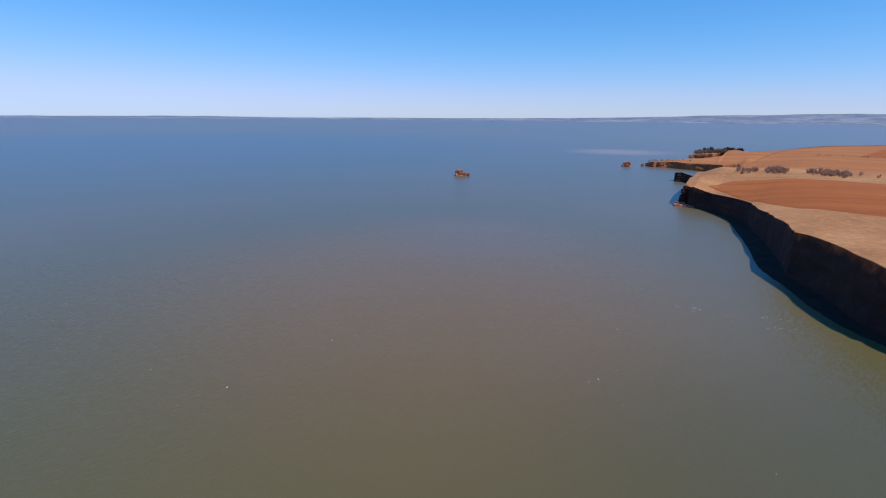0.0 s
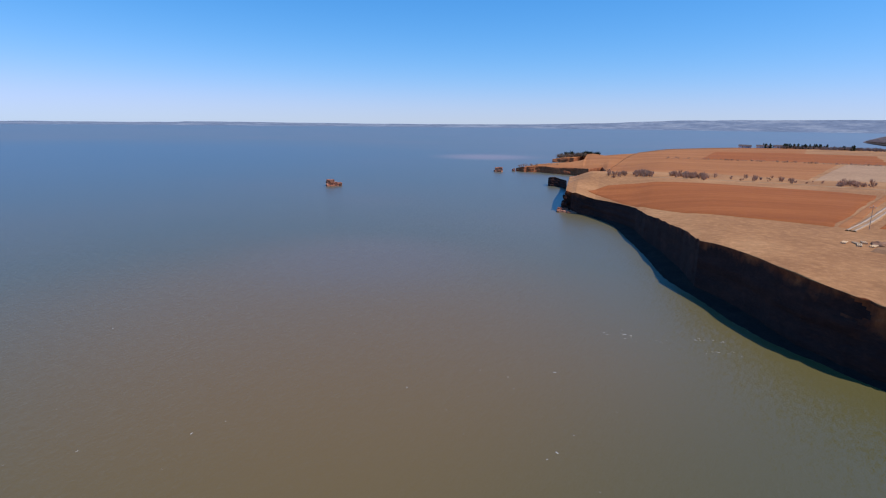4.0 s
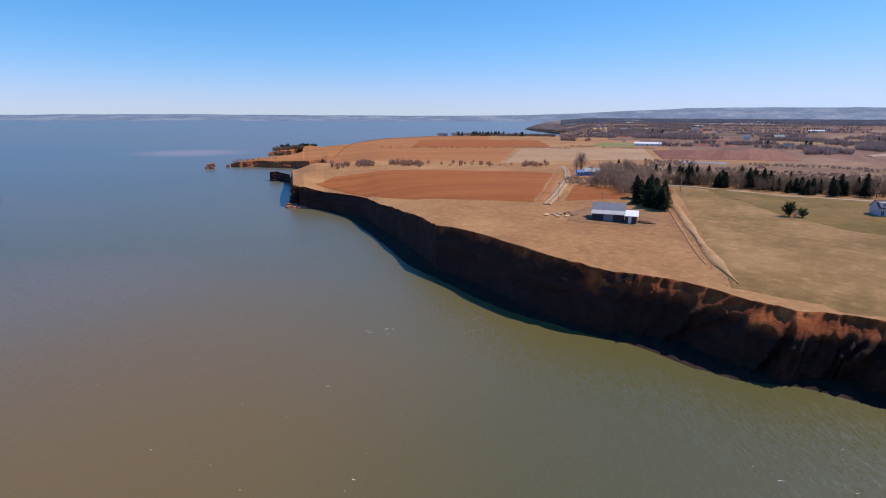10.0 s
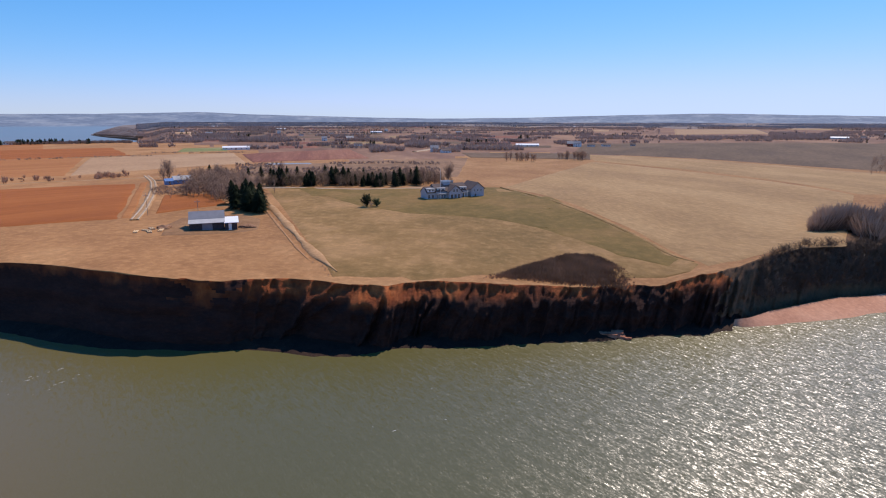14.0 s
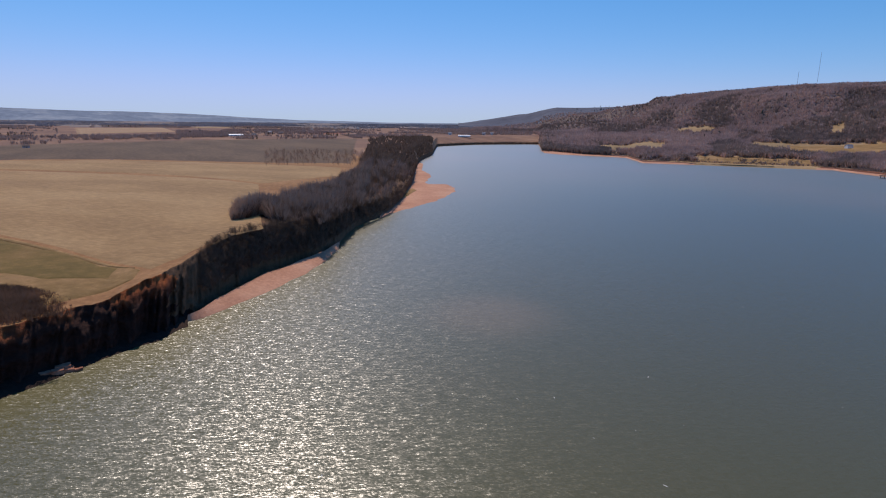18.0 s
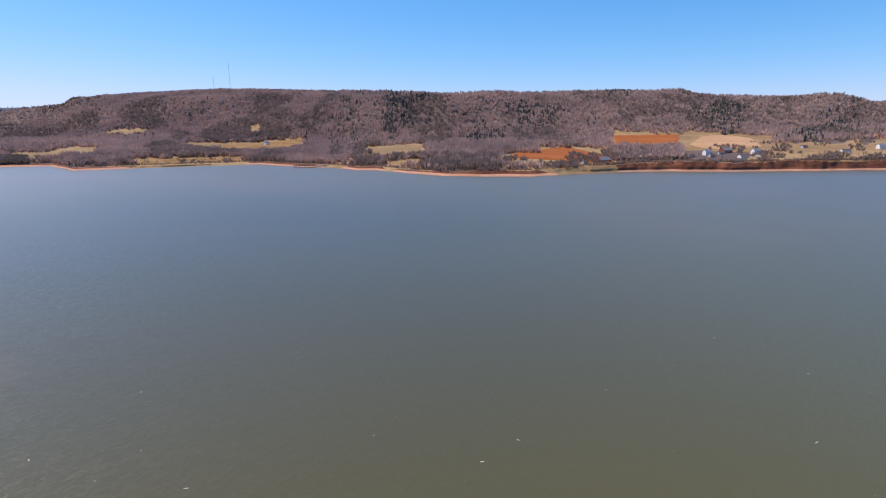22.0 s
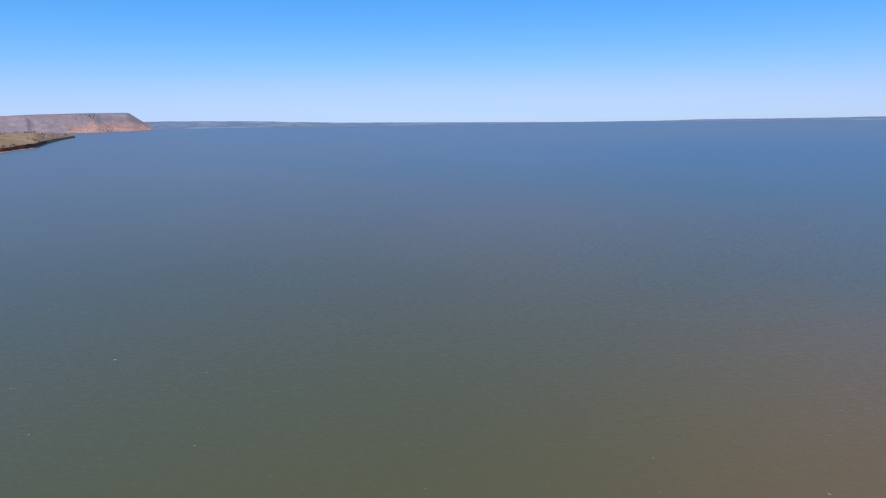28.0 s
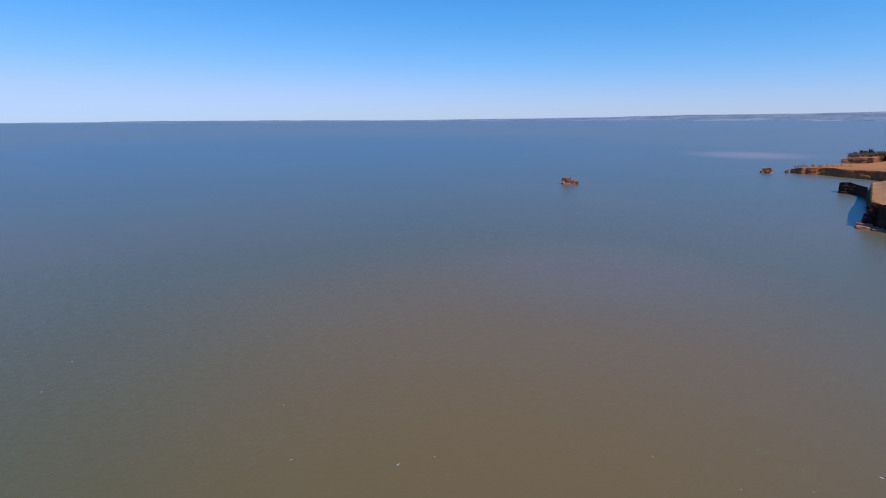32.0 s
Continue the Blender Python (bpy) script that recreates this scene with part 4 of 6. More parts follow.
b_ = rng.uniform(116.6, 126, 70)
stuff("edge_saplings", NEAR_BARE, b_, table(b_, WOOD_EDGE) + rng.uniform(-6, 13, 70), ground_z, 2.0, 5.5, BARE, "scattered leafless saplings at the wood's edge", "grove")
stuff("channel_woodland", FAR_BARE, a_[~near_], r_[~near_], ground_z, 3.5, 7, BAREDARK, "leafless dark trees along the channel", "woodland")
a_ = rng.uniform(113, 134.4, 1700)
r_ = coast_line(a_) + rng.uniform(2.5, 10.0, 1700)
stuff("bluff_scrub", SHRUB, a_, r_, lambda a, r: cliff_top(a) * np.clip((r - coast_line(a)) / 9.5, 0, 1), 1.2, 2.6, BAREDARK, "dark scrub on the face of the bluff", "scrub")

# the thicket on the lawn's edge
a_, r_ = rng.uniform(86.8, 102.4, 16000), rng.uniform(115, 151, 16000)
near_edge, far_edge = table(a_, [(86.8, 118), (95, 119.5), (102.4, 121)]), table(a_, [(86.8, 120), (89, 126), (92.5, 138), (95.4, 149), (98, 150), (100, 144), (103, 130)])
fade = np.clip(np.minimum(np.minimum((r_ - near_edge) / 5, (far_edge - r_) / 6), np.minimum((a_ - 86.8) / 4, (102.4 - a_) / 4)), 0, 1)
ok = rng.random(16000) < fade * 0.8
stuff("thicket", BRAMBLES, a_[ok], r_[ok], ground_z, 0.4 + 0.5 * fade[ok], 0.7 + 1.5 * fade[ok], BRAMBLE, "low dark thicket of leafless brambles above the cliff", "thicket")

# scrub on the seams between the fields
a_ = np.concatenate([rng.uniform(lo, hi, n) for lo, hi, n in ((31.2, 32.9, 45), (33.6, 35.4, 90), (34.2, 35, 40), (37, 40.2, 110), (38.2, 39, 40), (40, 50, 30), (50.2, 53, 50))])
r_ = 366 + 3 * np.sin(a_ * 1.7) + rng.normal(0, 6, len(a_))
stuff("seam_scrub", FAR_SCRUB, a_, r_, ground_z, 0.8, 3.6, RUSTY, "clumps of rusty leafless scrub between the fields", "scrub")
a_ = rng.uniform(36, 63, 330)
r_ = np.where(a_ < 55, 556, 600 - (a_ - 55) * 3) + rng.normal(0, 2, len(a_))
stuff("hedgerow", SHRUB, a_, r_, ground_z, 0.8, 2.4, BARE, "low leafless hedgerow between the red fields", "hedgerow")
a_ = rng.uniform(54.7, 61.6, 420)
r_ = rng.uniform(258, 292, 420)
b_, q_ = rng.uniform(62, 82, 2600), rng.uniform(288, 425, 2600)
b_ok = fbm(b_ / 4, q_ / 30, 3, 91) > -0.05
stuff("meadow_scrub", FAR_SCRUB, b_[b_ok], q_[b_ok], ground_z, 0.7, 2.2, BARE, "rusty scrub and brambles behind the lane", "scrub")
stuff("rough_scrub", SHRUB, a_, r_, ground_z, 0.8, 2.0, BARE, "brown scrub beside the red plot", "scrub")

t_ = rng.random(330)
gx, gy = 205 + 82 * t_ + rng.normal(0, 4, 330), 113 + 54 * t_ + rng.normal(0, 6.5, 330)
stuff("bare_grove", NEAR_BARE, np.degrees(np.arctan2(gx, gy)), np.hypot(gx, gy), ground_z, 4, 8, BARE, "grove of pale leafless saplings behind the conifers", "grove")

t_ = rng.random(620)
gx, gy = 258 + 28 * t_ + rng.normal(0, 6, 620), 122 - 84 * t_ + rng.normal(0, 4, 620)
stuff("lane_grove", NEAR_BARE, np.degrees(np.arctan2(gx, gy)), np.hypot(gx, gy), ground_z, 3, 7, BAREDARK, "leafless trees among the conifers by the lane", "grove")
# a thin row of saplings at the end of the hay field
a_, r_ = rng.uniform(119.5, 129, 260), rng.uniform(415, 600, 260)
stuff("sapling_row", NEAR_BARE, a_, r_, ground_z, 3, 6.5, BARE, "sparse leafless saplings at the end of the hay field", "grove")

# the plain: strips of fields with hedges and belts of bare wood between them
ROWS = [640 * 1.155 ** k for k in range(12)]
TONES = (TAN, DULL, VINES, FARLAND, DULL, DULL, VINES, SHOREGRASS)
count = 30
for k in range(11):
    a0 = 56.5 + 4 * rng.random()
    while a0 < 126:
        wide = rng.uniform(2.5, 8.0)
        pick, hold = int(rng.integers(0, 8)), rng.random()
        near, far = ROWS[k] * 1.025, ROWS[k + 1] * 0.985
        a1 = min(a0 + wide * 0.92, 127.5)
        if hold < 0.62 and a1 > a0 + 1.5 and not (a1 > 94 and near < 1080) and not (a1 > 103 and a0 < 112.5 and 1150 < near < 2100) and ground_z(np.array([a0]), np.array([near]))[0] > 3:
            patch("field_%d" % count, [(a0, near), (a1, near * rng.uniform(0.99, 1.02))], [(a0 + rng.uniform(-0.3, 0.3), far), (a1, far)], TONES[pick], "flat strip of farmland on the plain", lift=0.9, cells=(26, 8), ragged=3)
            count += 1
        a0 += wide
FAR_BRUSH = [brush_shape(120 + s, 11, 0.08) for s in range(5)]


def open_land(a, r):
    """Where the plain bears no trees: the fields that are laid out singly, the cove and the channel."""
    hit = ((a > 84) & (r < 600)) | ((a > 95) & (r < table(a, [(95, 800), (108, 900), (118, 1000), (129, 1050)]))) | ((a < 63) & (r < 720))
    hit |= ((a > 103) & (a < 112) & (r > 1250) & (r < 2000)) | ((a > 62) & (a < 75) & (r < 640)) | ((a > 129) & (r < np.maximum(1150, table(a, [(134, 1150), (136, 1350), (146, 1480)]))))
    return hit | (ground_z(a, r) < 2)


a_, r_ = rng.uniform(54.0, 146, 120000), np.exp(rng.uniform(np.log(560), np.log(4400), 120000))
gap = np.min(np.abs(np.log(r_)[:, None] - np.log(np.array(ROWS))[None, :] - 0.004 * vnoise(a_ / 2, a_ * 0, 52)[:, None]), axis=1)
belt = fbm(a_ / 5, np.log(r_) * 9, 3, 51) + 0.3 * np.clip((r_ - 1300) / 1500, 0, 1) + 0.1 * smooth((a_ - 100) / 20)
ok = ((belt > np.where(r_ < 900, 0.3, 0.2)) | ((gap < 0.012) & (fbm(a_ / 1.6, np.log(r_) * 3, 3, 53) > 0.02))) & ~open_land(a_, r_)
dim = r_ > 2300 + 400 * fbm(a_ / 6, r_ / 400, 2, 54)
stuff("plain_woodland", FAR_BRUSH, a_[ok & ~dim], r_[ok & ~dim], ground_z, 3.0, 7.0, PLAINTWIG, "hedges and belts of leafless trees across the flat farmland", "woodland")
stuff("horizon_woodland", FAR_BRUSH, a_[ok & dim], r_[ok & dim], ground_z, 4.0, 8.0, BLUEWOOD, "woods at the far end of the plain, blued for haze", "woodland")
a_, r_ = rng.uniform(54.5, 129, 14000), np.exp(rng.uniform(np.log(600), np.log(4400), 14000))
ok = (fbm(a_ / 3, np.log(r_) * 11, 3, 61) > 0.5 - 0.2 * smooth((r_ - 1500) / 1500)) & ~open_land(a_, r_) & (r_ < 2400)
stuff("plain_firs", FAR_FIR, a_[ok], r_[ok], ground_z, 3, 7, FIR, "dark conifers scattered over the flat farmland", "woodland")
a_, r_ = rng.uniform(43.6, 50.5, 260), rng.uniform(868, 900, 260)
ok = fbm(a_ / 0.8, r_ / 40, 3, 66) > 0.12
stuff("shore_firs", FAR_FIR, a_[ok], r_[ok], ground_z, 2.5, 7.5, FIR, "broken row of dark conifers along the shore", "woodland")
a_, r_ = rng.uniform(44.5, 53.5, 420), rng.uniform(868, 905, 420)
stuff("shore_thicket", FAR_SCRUB, a_, r_, ground_z, 2.0, 5.0, MIDTWIG, "leafless trees among the shore conifers", "woodland")
a_ = rng.uniform(50.8, 54.6, 1500)
r_ = table(a_, POINT_SHORE) * 1.012 * np.exp(rng.uniform(0, 0.75, 1500) * np.clip((a_ - 50.6) / 2, 0.1, 1))
stuff("point_woodland", FAR_BRUSH, a_, r_, point_z, 2, 5, PLAINTWIG, "leafless trees on a distant point", "woodland")
a_ = rng.uniform(50.7, 54.4, 260)
stuff("point_thicket", FAR_BARE, a_, table(a_, POINT_SHORE) * rng.uniform(1.008, 1.03, 260), point_z, 2.5, 5.5, BAREDARK, "dark trees along the shore of a distant point", "woodland")

# headland scrub
a_, r_ = rng.uniform(25.6, 28.6, 240), rng.uniform(672, 700, 240)
stuff("headland_scrub", SHRUB, a_, r_, lambda a, r: table(a, [(25.2, 3), (26, 4.5), (28.7, 7)]), 2, 5, BAREDARK, "scrub on the small headland", "scrub")
a_, r_ = np.concatenate([rng.uniform(28.3, 29.6, 60), rng.uniform(26, 28, 12)]), rng.uniform(680, 700, 72)
stuff("headland_firs", FAR_SCRUB, a_, r_, lambda a, r: 6.5 + 0 * a, 3.5, 7, FIR, "clump of dark rounded conifers on the headland", "woodland")
a_, r_ = rng.uniform(21.9, 26, 90), rng.uniform(526, 540, 90)
stuff("point_scrub", SHRUB, a_, r_, lambda a, r: table(a, [(21.7, 2.5), (22.4, 4.5), (26, 5.8)]), 0.8, 2.6, BARE, "pale scrub on the low headland", "scrub")

# the ridge across the water


def cleared(a, r):
    hit = r < table(a, SHORE) + np.where(a < 200, 16 + 60 * fbm(a / 1.7, r / 60, 2, 77), 45)
    da, dr = 0.8 * fbm(a / 0.9, r / 45, 3, 95), 30 * fbm(a / 0.7, r / 60, 3, 96)
    for a0, a1, r0, r1 in CLEARINGS:
        hit |= (a + da > a0) & (a + da < a1) & (r + dr > r0) & (r + dr < r1)
    hit |= shore_z(a, r) < 1.2
    return hit | ((a > 213) & (a < 262) & (r < table(a, SHORE) + table(a, [(213, 160), (222, 240), (240, 420), (262, 500)])))


FAR_CROWN = [brush_shape(180 + s, 12, 0.09) for s in range(6)]
RIDGE_BARE = [brush_shape(140 + s, 22, 0.055) for s in range(8)]
a_ = np.concatenate([rng.uniform(138.8, 267, 62000), rng.uniform(140, 180, 22000)])
rk_ = table(a_, RIDGE_R)
r0_ = table(a_, SHORE) + 30
r_ = r0_ + rng.random(84000) ** 1.1 * (rk_ + 60 - r0_)
ok = ~cleared(a_, r_) & ~((a_ < 163) & (r_ > 2400)) & (rng.random(84000) < np.clip(1700 / r_, 0.35, 1))
tone_ = fbm(a_ / 3.2, r_ / 190, 4, 61)
dark_ = ok & (rng.random(84000) < 0.75 * smooth((tone_ + 0.12 - 0.15 * smooth((a_ - 200) / 30)) / 0.5)) & (r_ < 2200)
stuff("dark_woodland", RIDGE_BARE, a_[dark_], r_[dark_], shore_z, 6.0, 10.5, MIDTWIG, "darker taller leafless stands among the woods of the ridge", "woodland")
a2_ = rng.uniform(146.9, 153.5, 2400)
r2_ = table(a2_, SHORE) + rng.uniform(14, 95, 2400)
stuff("point_trees", FAR_BARE, a2_, r2_, shore_z, 4.5, 8.0, MIDTWIG, "dense dark leafless trees on the wooded point", "woodland")
ok &= ~dark_
ok &= ~((a_ > 254) & (r_ > table(a_, SHORE) + 420))
far_ = ok & (r_ > 1250)
ok &= ~far_
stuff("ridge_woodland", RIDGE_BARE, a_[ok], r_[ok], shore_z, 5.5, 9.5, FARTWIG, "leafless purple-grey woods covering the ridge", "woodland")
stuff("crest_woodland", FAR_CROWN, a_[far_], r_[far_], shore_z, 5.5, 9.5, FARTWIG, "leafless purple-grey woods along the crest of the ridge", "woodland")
a_ = np.concatenate([rng.uniform(150, 266, 12000), rng.uniform(184, 226, 22000)])
rk_, r0_ = table(a_, RIDGE_R), table(a_, SHORE) + 40
t_ = rng.random(len(a_))
r_ = r0_ + t_ * (rk_ + 40 - r0_)
patchy = fbm(a_ / 4.5, t_ * 5.5, 4, 71)
ok = ~cleared(a_, r_) & (patchy + rng.normal(0, 0.13, len(a_)) > 0.04 + np.where((a_ > 184) & (a_ < 226), 0.16 + 1.6 * np.abs(t_ - 0.52) ** 1.5, 0.3))
stuff("ridge_firs", FAR_FIR, a_[ok], r_[ok], shore_z, 5, 10.5, RIDGEFIR, "dark conifers among the woods of the ridge", "woodland")
a_ = np.concatenate([rng.uniform(150, 262, 2500), rng.uniform(182, 262, 14000)])
deep_ = np.concatenate([rng.uniform(0, 40, 2500), rng.random(14000) ** 1.3 * table(a_[2500:], [(182, 60), (213, 170), (222, 260), (240, 430), (262, 450)])])
r_ = table(a_, SHORE) + 20 + deep_
ok = (fbm(a_ / 1.3, r_ / 45, 3, 97) > 0.16) & (shore_z(a_, r_) > 1.5)
stuff("shore_scrub", FAR_SCRUB, a_[ok], r_[ok], shore_z, 1.5, 5.5, MIDTWIG, "clumps of leafless scrub along the far shore", "scrub")


a_ = np.concatenate([rng.uniform(148, 262, 2600), rng.uniform(205, 250, 1400)])
stuff("bank_scrub", FAR_SCRUB, a_, table(a_, SHORE) + rng.uniform(16, 34, 4000), shore_z, 0.8, 3.2, BARE, "low leafless scrub along the top of the red bank", "scrub")
a_ = rng.uniform(150, 262, 420)
stuff("bank_trees", NEAR_BARE, a_, table(a_, SHORE) + rng.uniform(20, 90, 420), shore_z, 3.5, 7.5, BAREDARK, "scattered leafless trees near the far shore", "woodland")


def part(name, bm, material, parent, label=""):
    """One mesh object under a thing or a part."""
    me = bpy.data.meshes.new(name)
    bm.to_mesh(me)
    bm.free()
    me.materials.append(material)
    ob = new(name, me)
    ob.parent = parent
    return tagged(ob, label) if label else ob


def part_of(name, verts, faces, material, parent, label=""):
    ob = new(name, mesh_of(name, verts, faces, material))
    ob.parent = parent
    return tagged(ob, label) if label else ob


def cone_trunk(height, radius, sides=7):
    bm = bmesh.new()
    bmesh.ops.create_cone(bm, cap_ends=True, segments=sides, radius1=radius, radius2=radius * 0.25, depth=height, matrix=pose(0, 0, height / 2 - 0.3))
    return bm


def conifer(seed, h):
    thing = new("conifer_tree")
    part("trunk", cone_trunk(h * 0.8, h * 0.018), BARK, thing)
    v, f = fir_shape(seed, 26, 18, 0.25)
    part_of("crown", v * h, f, FIR, thing)
    return tagged(thing, "tall dark green conifer with ragged drooping boughs", "tree", "conifers on the plateau")


def bare_tree(seed, h):
    thing = new("bare_tree")
    part("trunk", cone_trunk(h * 0.75, h * 0.016), BARK, thing)
    v, f = bare_shape(seed, 44, 4, 0.008, 0.4, 0.014)
    part_of("crown", v * h, f, BARE, thing)
    return tagged(thing, "leafless grey-brown tree with fine upright twigs", "tree", "bare trees on the plateau")


def stand(x, y):
    a, r = math.degrees(math.atan2(x, y)) % 360, math.hypot(x, y)
    return float(ground_z(np.array([a]), np.array([r]))[0])


def plant(kinds, places, lo, hi, base):
    """Copies of a few trees at places, each with its own height and turn."""
    for k, (x, y) in enumerate(places):
        h = rng.uniform(lo, hi) / base
        t = copy_thing(kinds[k % len(kinds)], pose(x, y, stand(x, y) - 0.1, 0, 0, rng.uniform(0, 360)))
        t.scale = (h * rng.uniform(0.9, 1.2), h * rng.uniform(0.9, 1.2), h)


def drop(kinds):
    for ob in kinds:
        for o in (*ob.children_recursive, ob):
            bpy.data.objects.remove(o)


firs = [conifer(80 + s, 10.0) for s in range(4)]
clump = [(181 + 20 * k / 33 + rng.normal(0, 2.6), 90 + 16 * k / 33 + rng.normal(0, 2.6)) for k in range(34)]
plant(firs, clump, 5, 9.8, 10)
row = [(rng.uniform(65.2, 67.1), rng.uniform(281, 290)) for k in range(11)] + [(rng.uniform(68.3, 69.4), rng.uniform(273, 281)) for k in range(7)]
row += [(a, 282 - 2.6 * min(a - 70.7, 5) + 2.4 * max(a - 76, 0) + rng.uniform(-4, 9)) for a in rng.uniform(70.7, 80, 34)]
plant(firs, [(r * math.sin(math.radians(a)), r * math.cos(math.radians(a))) for a, r in row], 3.8, 10, 10)
plant(firs, [(300 + 9 * math.sin(k * 3.3), 175 - 11 * k) for k in range(9)], 5, 9, 10)
drop(firs)
bares = [bare_tree(90 + s, 8.0) for s in range(4)]
plant(bares, [(207 + 5.2 * k + 4 * math.sin(k * 2.7), 113 + 3.6 * k + 4 * math.cos(k * 1.9)) for k in range(16)], 6, 9, 8)
plant(bares, [(214 + 5.2 * k + 4 * math.sin(k * 1.7), 112 + 3.4 * k + 3 * math.cos(k * 2.9)) for k in range(14)], 6, 9, 8)
plant(bares, [(262 + 1.2 * k + rng.normal(0, 4), 118 - 3.2 * k + rng.normal(0, 2)) for k in range(26)], 4.5, 8.5, 8)
plant(bares, [(232 + rng.normal(0, 14), 128 + rng.normal(0, 7)) for k in range(24)], 5, 8, 8)
plant(bares, [(277, 185), (277.5, 186)], 10, 11, 8)
plant(bares, [(262, 178), (268, 40), (290, 36), (272, 46), (300, 60), (310, 110), (320, 140)], 7, 11, 8)
plant(bares, [(444 + rng.normal(0, 6), 0 + rng.normal(0, 6)) for k in range(16)] + [(465 + rng.normal(0, 4), -46 + rng.normal(0, 5)) for k in range(16)], 5, 8.5, 8)
drop(bares)


# ---- buildings ----
def box(bm, x0, x1, y0, y1, z0, z1):
    v = [bm.verts.new(p) for p in ((x0, y0, z0), (x1, y0, z0), (x1, y1, z0), (x0, y1, z0), (x0, y0, z1), (x1, y0, z1), (x1, y1, z1), (x0, y1, z1))]
    for f in ((0, 3, 2, 1), (4, 5, 6, 7), (0, 1, 5, 4), (1, 2, 6, 5), (2, 3, 7, 6), (3, 0, 4, 7)):
        bm.faces.new([v[i] for i in f])


def boxes(*dims):
    bm = bmesh.new()
    for d in dims:
        box(bm, *d)
    return bm


def prism(bm, profile, axis, lo, hi):
    """A profile of (across, z) drawn out along x or y from lo to hi."""
    def at(p, k):
        return (k, p[0], p[1]) if axis == "x" else (p[0], k, p[1])
    a, b = [bm.verts.new(at(p, lo)) for p in profile], [bm.verts.new(at(p, hi)) for p in profile]
    bm.faces.new(a[::-1])
    bm.faces.new(b)
    for i in range(len(profile)):
        j = (i + 1) % len(profile)
        bm.faces.new((a[i], a[j], b[j], b[i]))
    bmesh.ops.recalc_face_normals(bm, faces=bm.faces)


def gable_walls(axis, c0, c1, l0, l1, eave, ridge):
    bm = bmesh.new()
    prism(bm, [(c0, -0.6), (c1, -0.6), (c1, eave), ((c0 + c1) / 2, ridge), (c0, eave)], axis, l0, l1)
    return bm


def gable_roof(axis, c0, c1, l0, l1, eave, ridge, over=0.4, thick=0.22):
    bm, m = bmesh.new(), (c0 + c1) / 2
    slope = (ridge - eave) / (m - c0)
    for side in (-1, 1):
        e = c0 - over if side < 0 else c1 + over
        ze = eave - slope * over + 0.03
        prism(bm, [(e, ze), (m, ridge + 0.03), (m, ridge + 0.03 + thick), (e, ze + thick)], axis, l0 - over, l1 + over)
    return bm


def glass_material():
    m, n, l, b = mat("window_glass", 0.08)
    b.inputs["Base Color"].default_value = (0.02, 0.025, 0.03, 1)
    b.inputs["Specular IOR Level"].default_value = 0.6
    return m


GLASS = glass_material()
WHITE = plain("white_paint", (0.75, 0.75, 0.73), 0.5, 0.08)
SIDING = plain("grey_blue_siding", (0.42, 0.44, 0.475), 0.7, 0.1, 2.0)
SHINGLE = plain("brown_shingle", (0.13, 0.095, 0.085), 0.85, 0.25, 2.0)
DARKWOOD = plain("dark_weathered_boards", (0.055, 0.05, 0.055), 0.8, 0.3, 2.0)
METAL = plain("grey_blue_roof_metal", (0.22, 0.22, 0.24), 0.6, 0.1, 0.6)
PALEMETAL = plain("pale_roof_metal", (0.44, 0.43, 0.42), 0.6, 0.1, 0.6)
WHITEMETAL = plain("white_roof_metal", (0.85, 0.85, 0.85), 0.45, 0.05, 0.6)
BLUE = plain("blue_siding", (0.12, 0.25, 0.5), 0.6, 0.15, 1.0)
BRICKRED = plain("red_barn_boards", (0.3, 0.07, 0.04), 0.8, 0.2, 1.0)
CONCRETE = plain("concrete", (0.4, 0.37, 0.34), 0.9, 0.15, 1.0)
GRAVEL = two_scale("gravel", (0.33, 0.23, 0.155), (0.43, 0.32, 0.22), (0.52, 0.41, 0.3), 0.15, 1.2, bumpy=0.4)
PALETRACK = two_scale("trodden_grass", (0.306, 0.17, 0.0765), (0.391, 0.225, 0.106), (0.476, 0.293, 0.149), 0.12, 0.8, bumpy=0.4)
RUT = two_scale("bare_track", (0.25, 0.125, 0.056), (0.33, 0.17, 0.077), (0.43, 0.235, 0.112), 0.15, 1.0, bumpy=0.4)


def window(parent, x, y, z, w, h, face="y"):
    """A window on a wall that looks to -y, or to -x: a frame standing proud and a pane in it."""
    def q(x0, x1, z0, z1, out0, out1):
        return (x + x0, x + x1, y - out1, y - out0, z + z0, z + z1) if face == "y" else (x - out1, x - out0, y + x0, y + x1, z + z0, z + z1)
    fr = part("window", boxes(q(-w / 2, w / 2, 0, 0.1, -0.02, 0.07), q(-w / 2, w / 2, h - 0.1, h, -0.02, 0.07), q(-w / 2, -w / 2 + 0.1, 0.1, h - 0.1, -0.02, 0.07),
                              q(w / 2 - 0.1, w / 2, 0.1, h - 0.1, -0.02, 0.07), q(-0.04, 0.04, 0.1, h - 0.1, -0.02, 0.05)), WHITE, parent)
    part("pane", boxes(q(-w / 2 + 0.1, w / 2 - 0.1, 0.1, h - 0.1, -0.02, 0.02)), GLASS, fr)


def base(x, y, dx, dy):
    """The pose of a building with its front corner at (x, y), its front along (dx, dy), looking back over the water."""
    return pose(x, y, stand(x, y), 0, 0, math.degrees(math.atan2(dy, dx)))


# the long shed above the cliff
barn = new("barn")
barn.matrix_basis = base(147.5, 93.5, 0.48, -0.88)
part("wall", boxes((0, 9.4, 3.0, 8.0, -0.5, 2.9), (0, 9.4, 0.1, 3.0, -0.5, 2.2)), DARKWOOD, barn, "dark weathered board wall")
bm = bmesh.new()
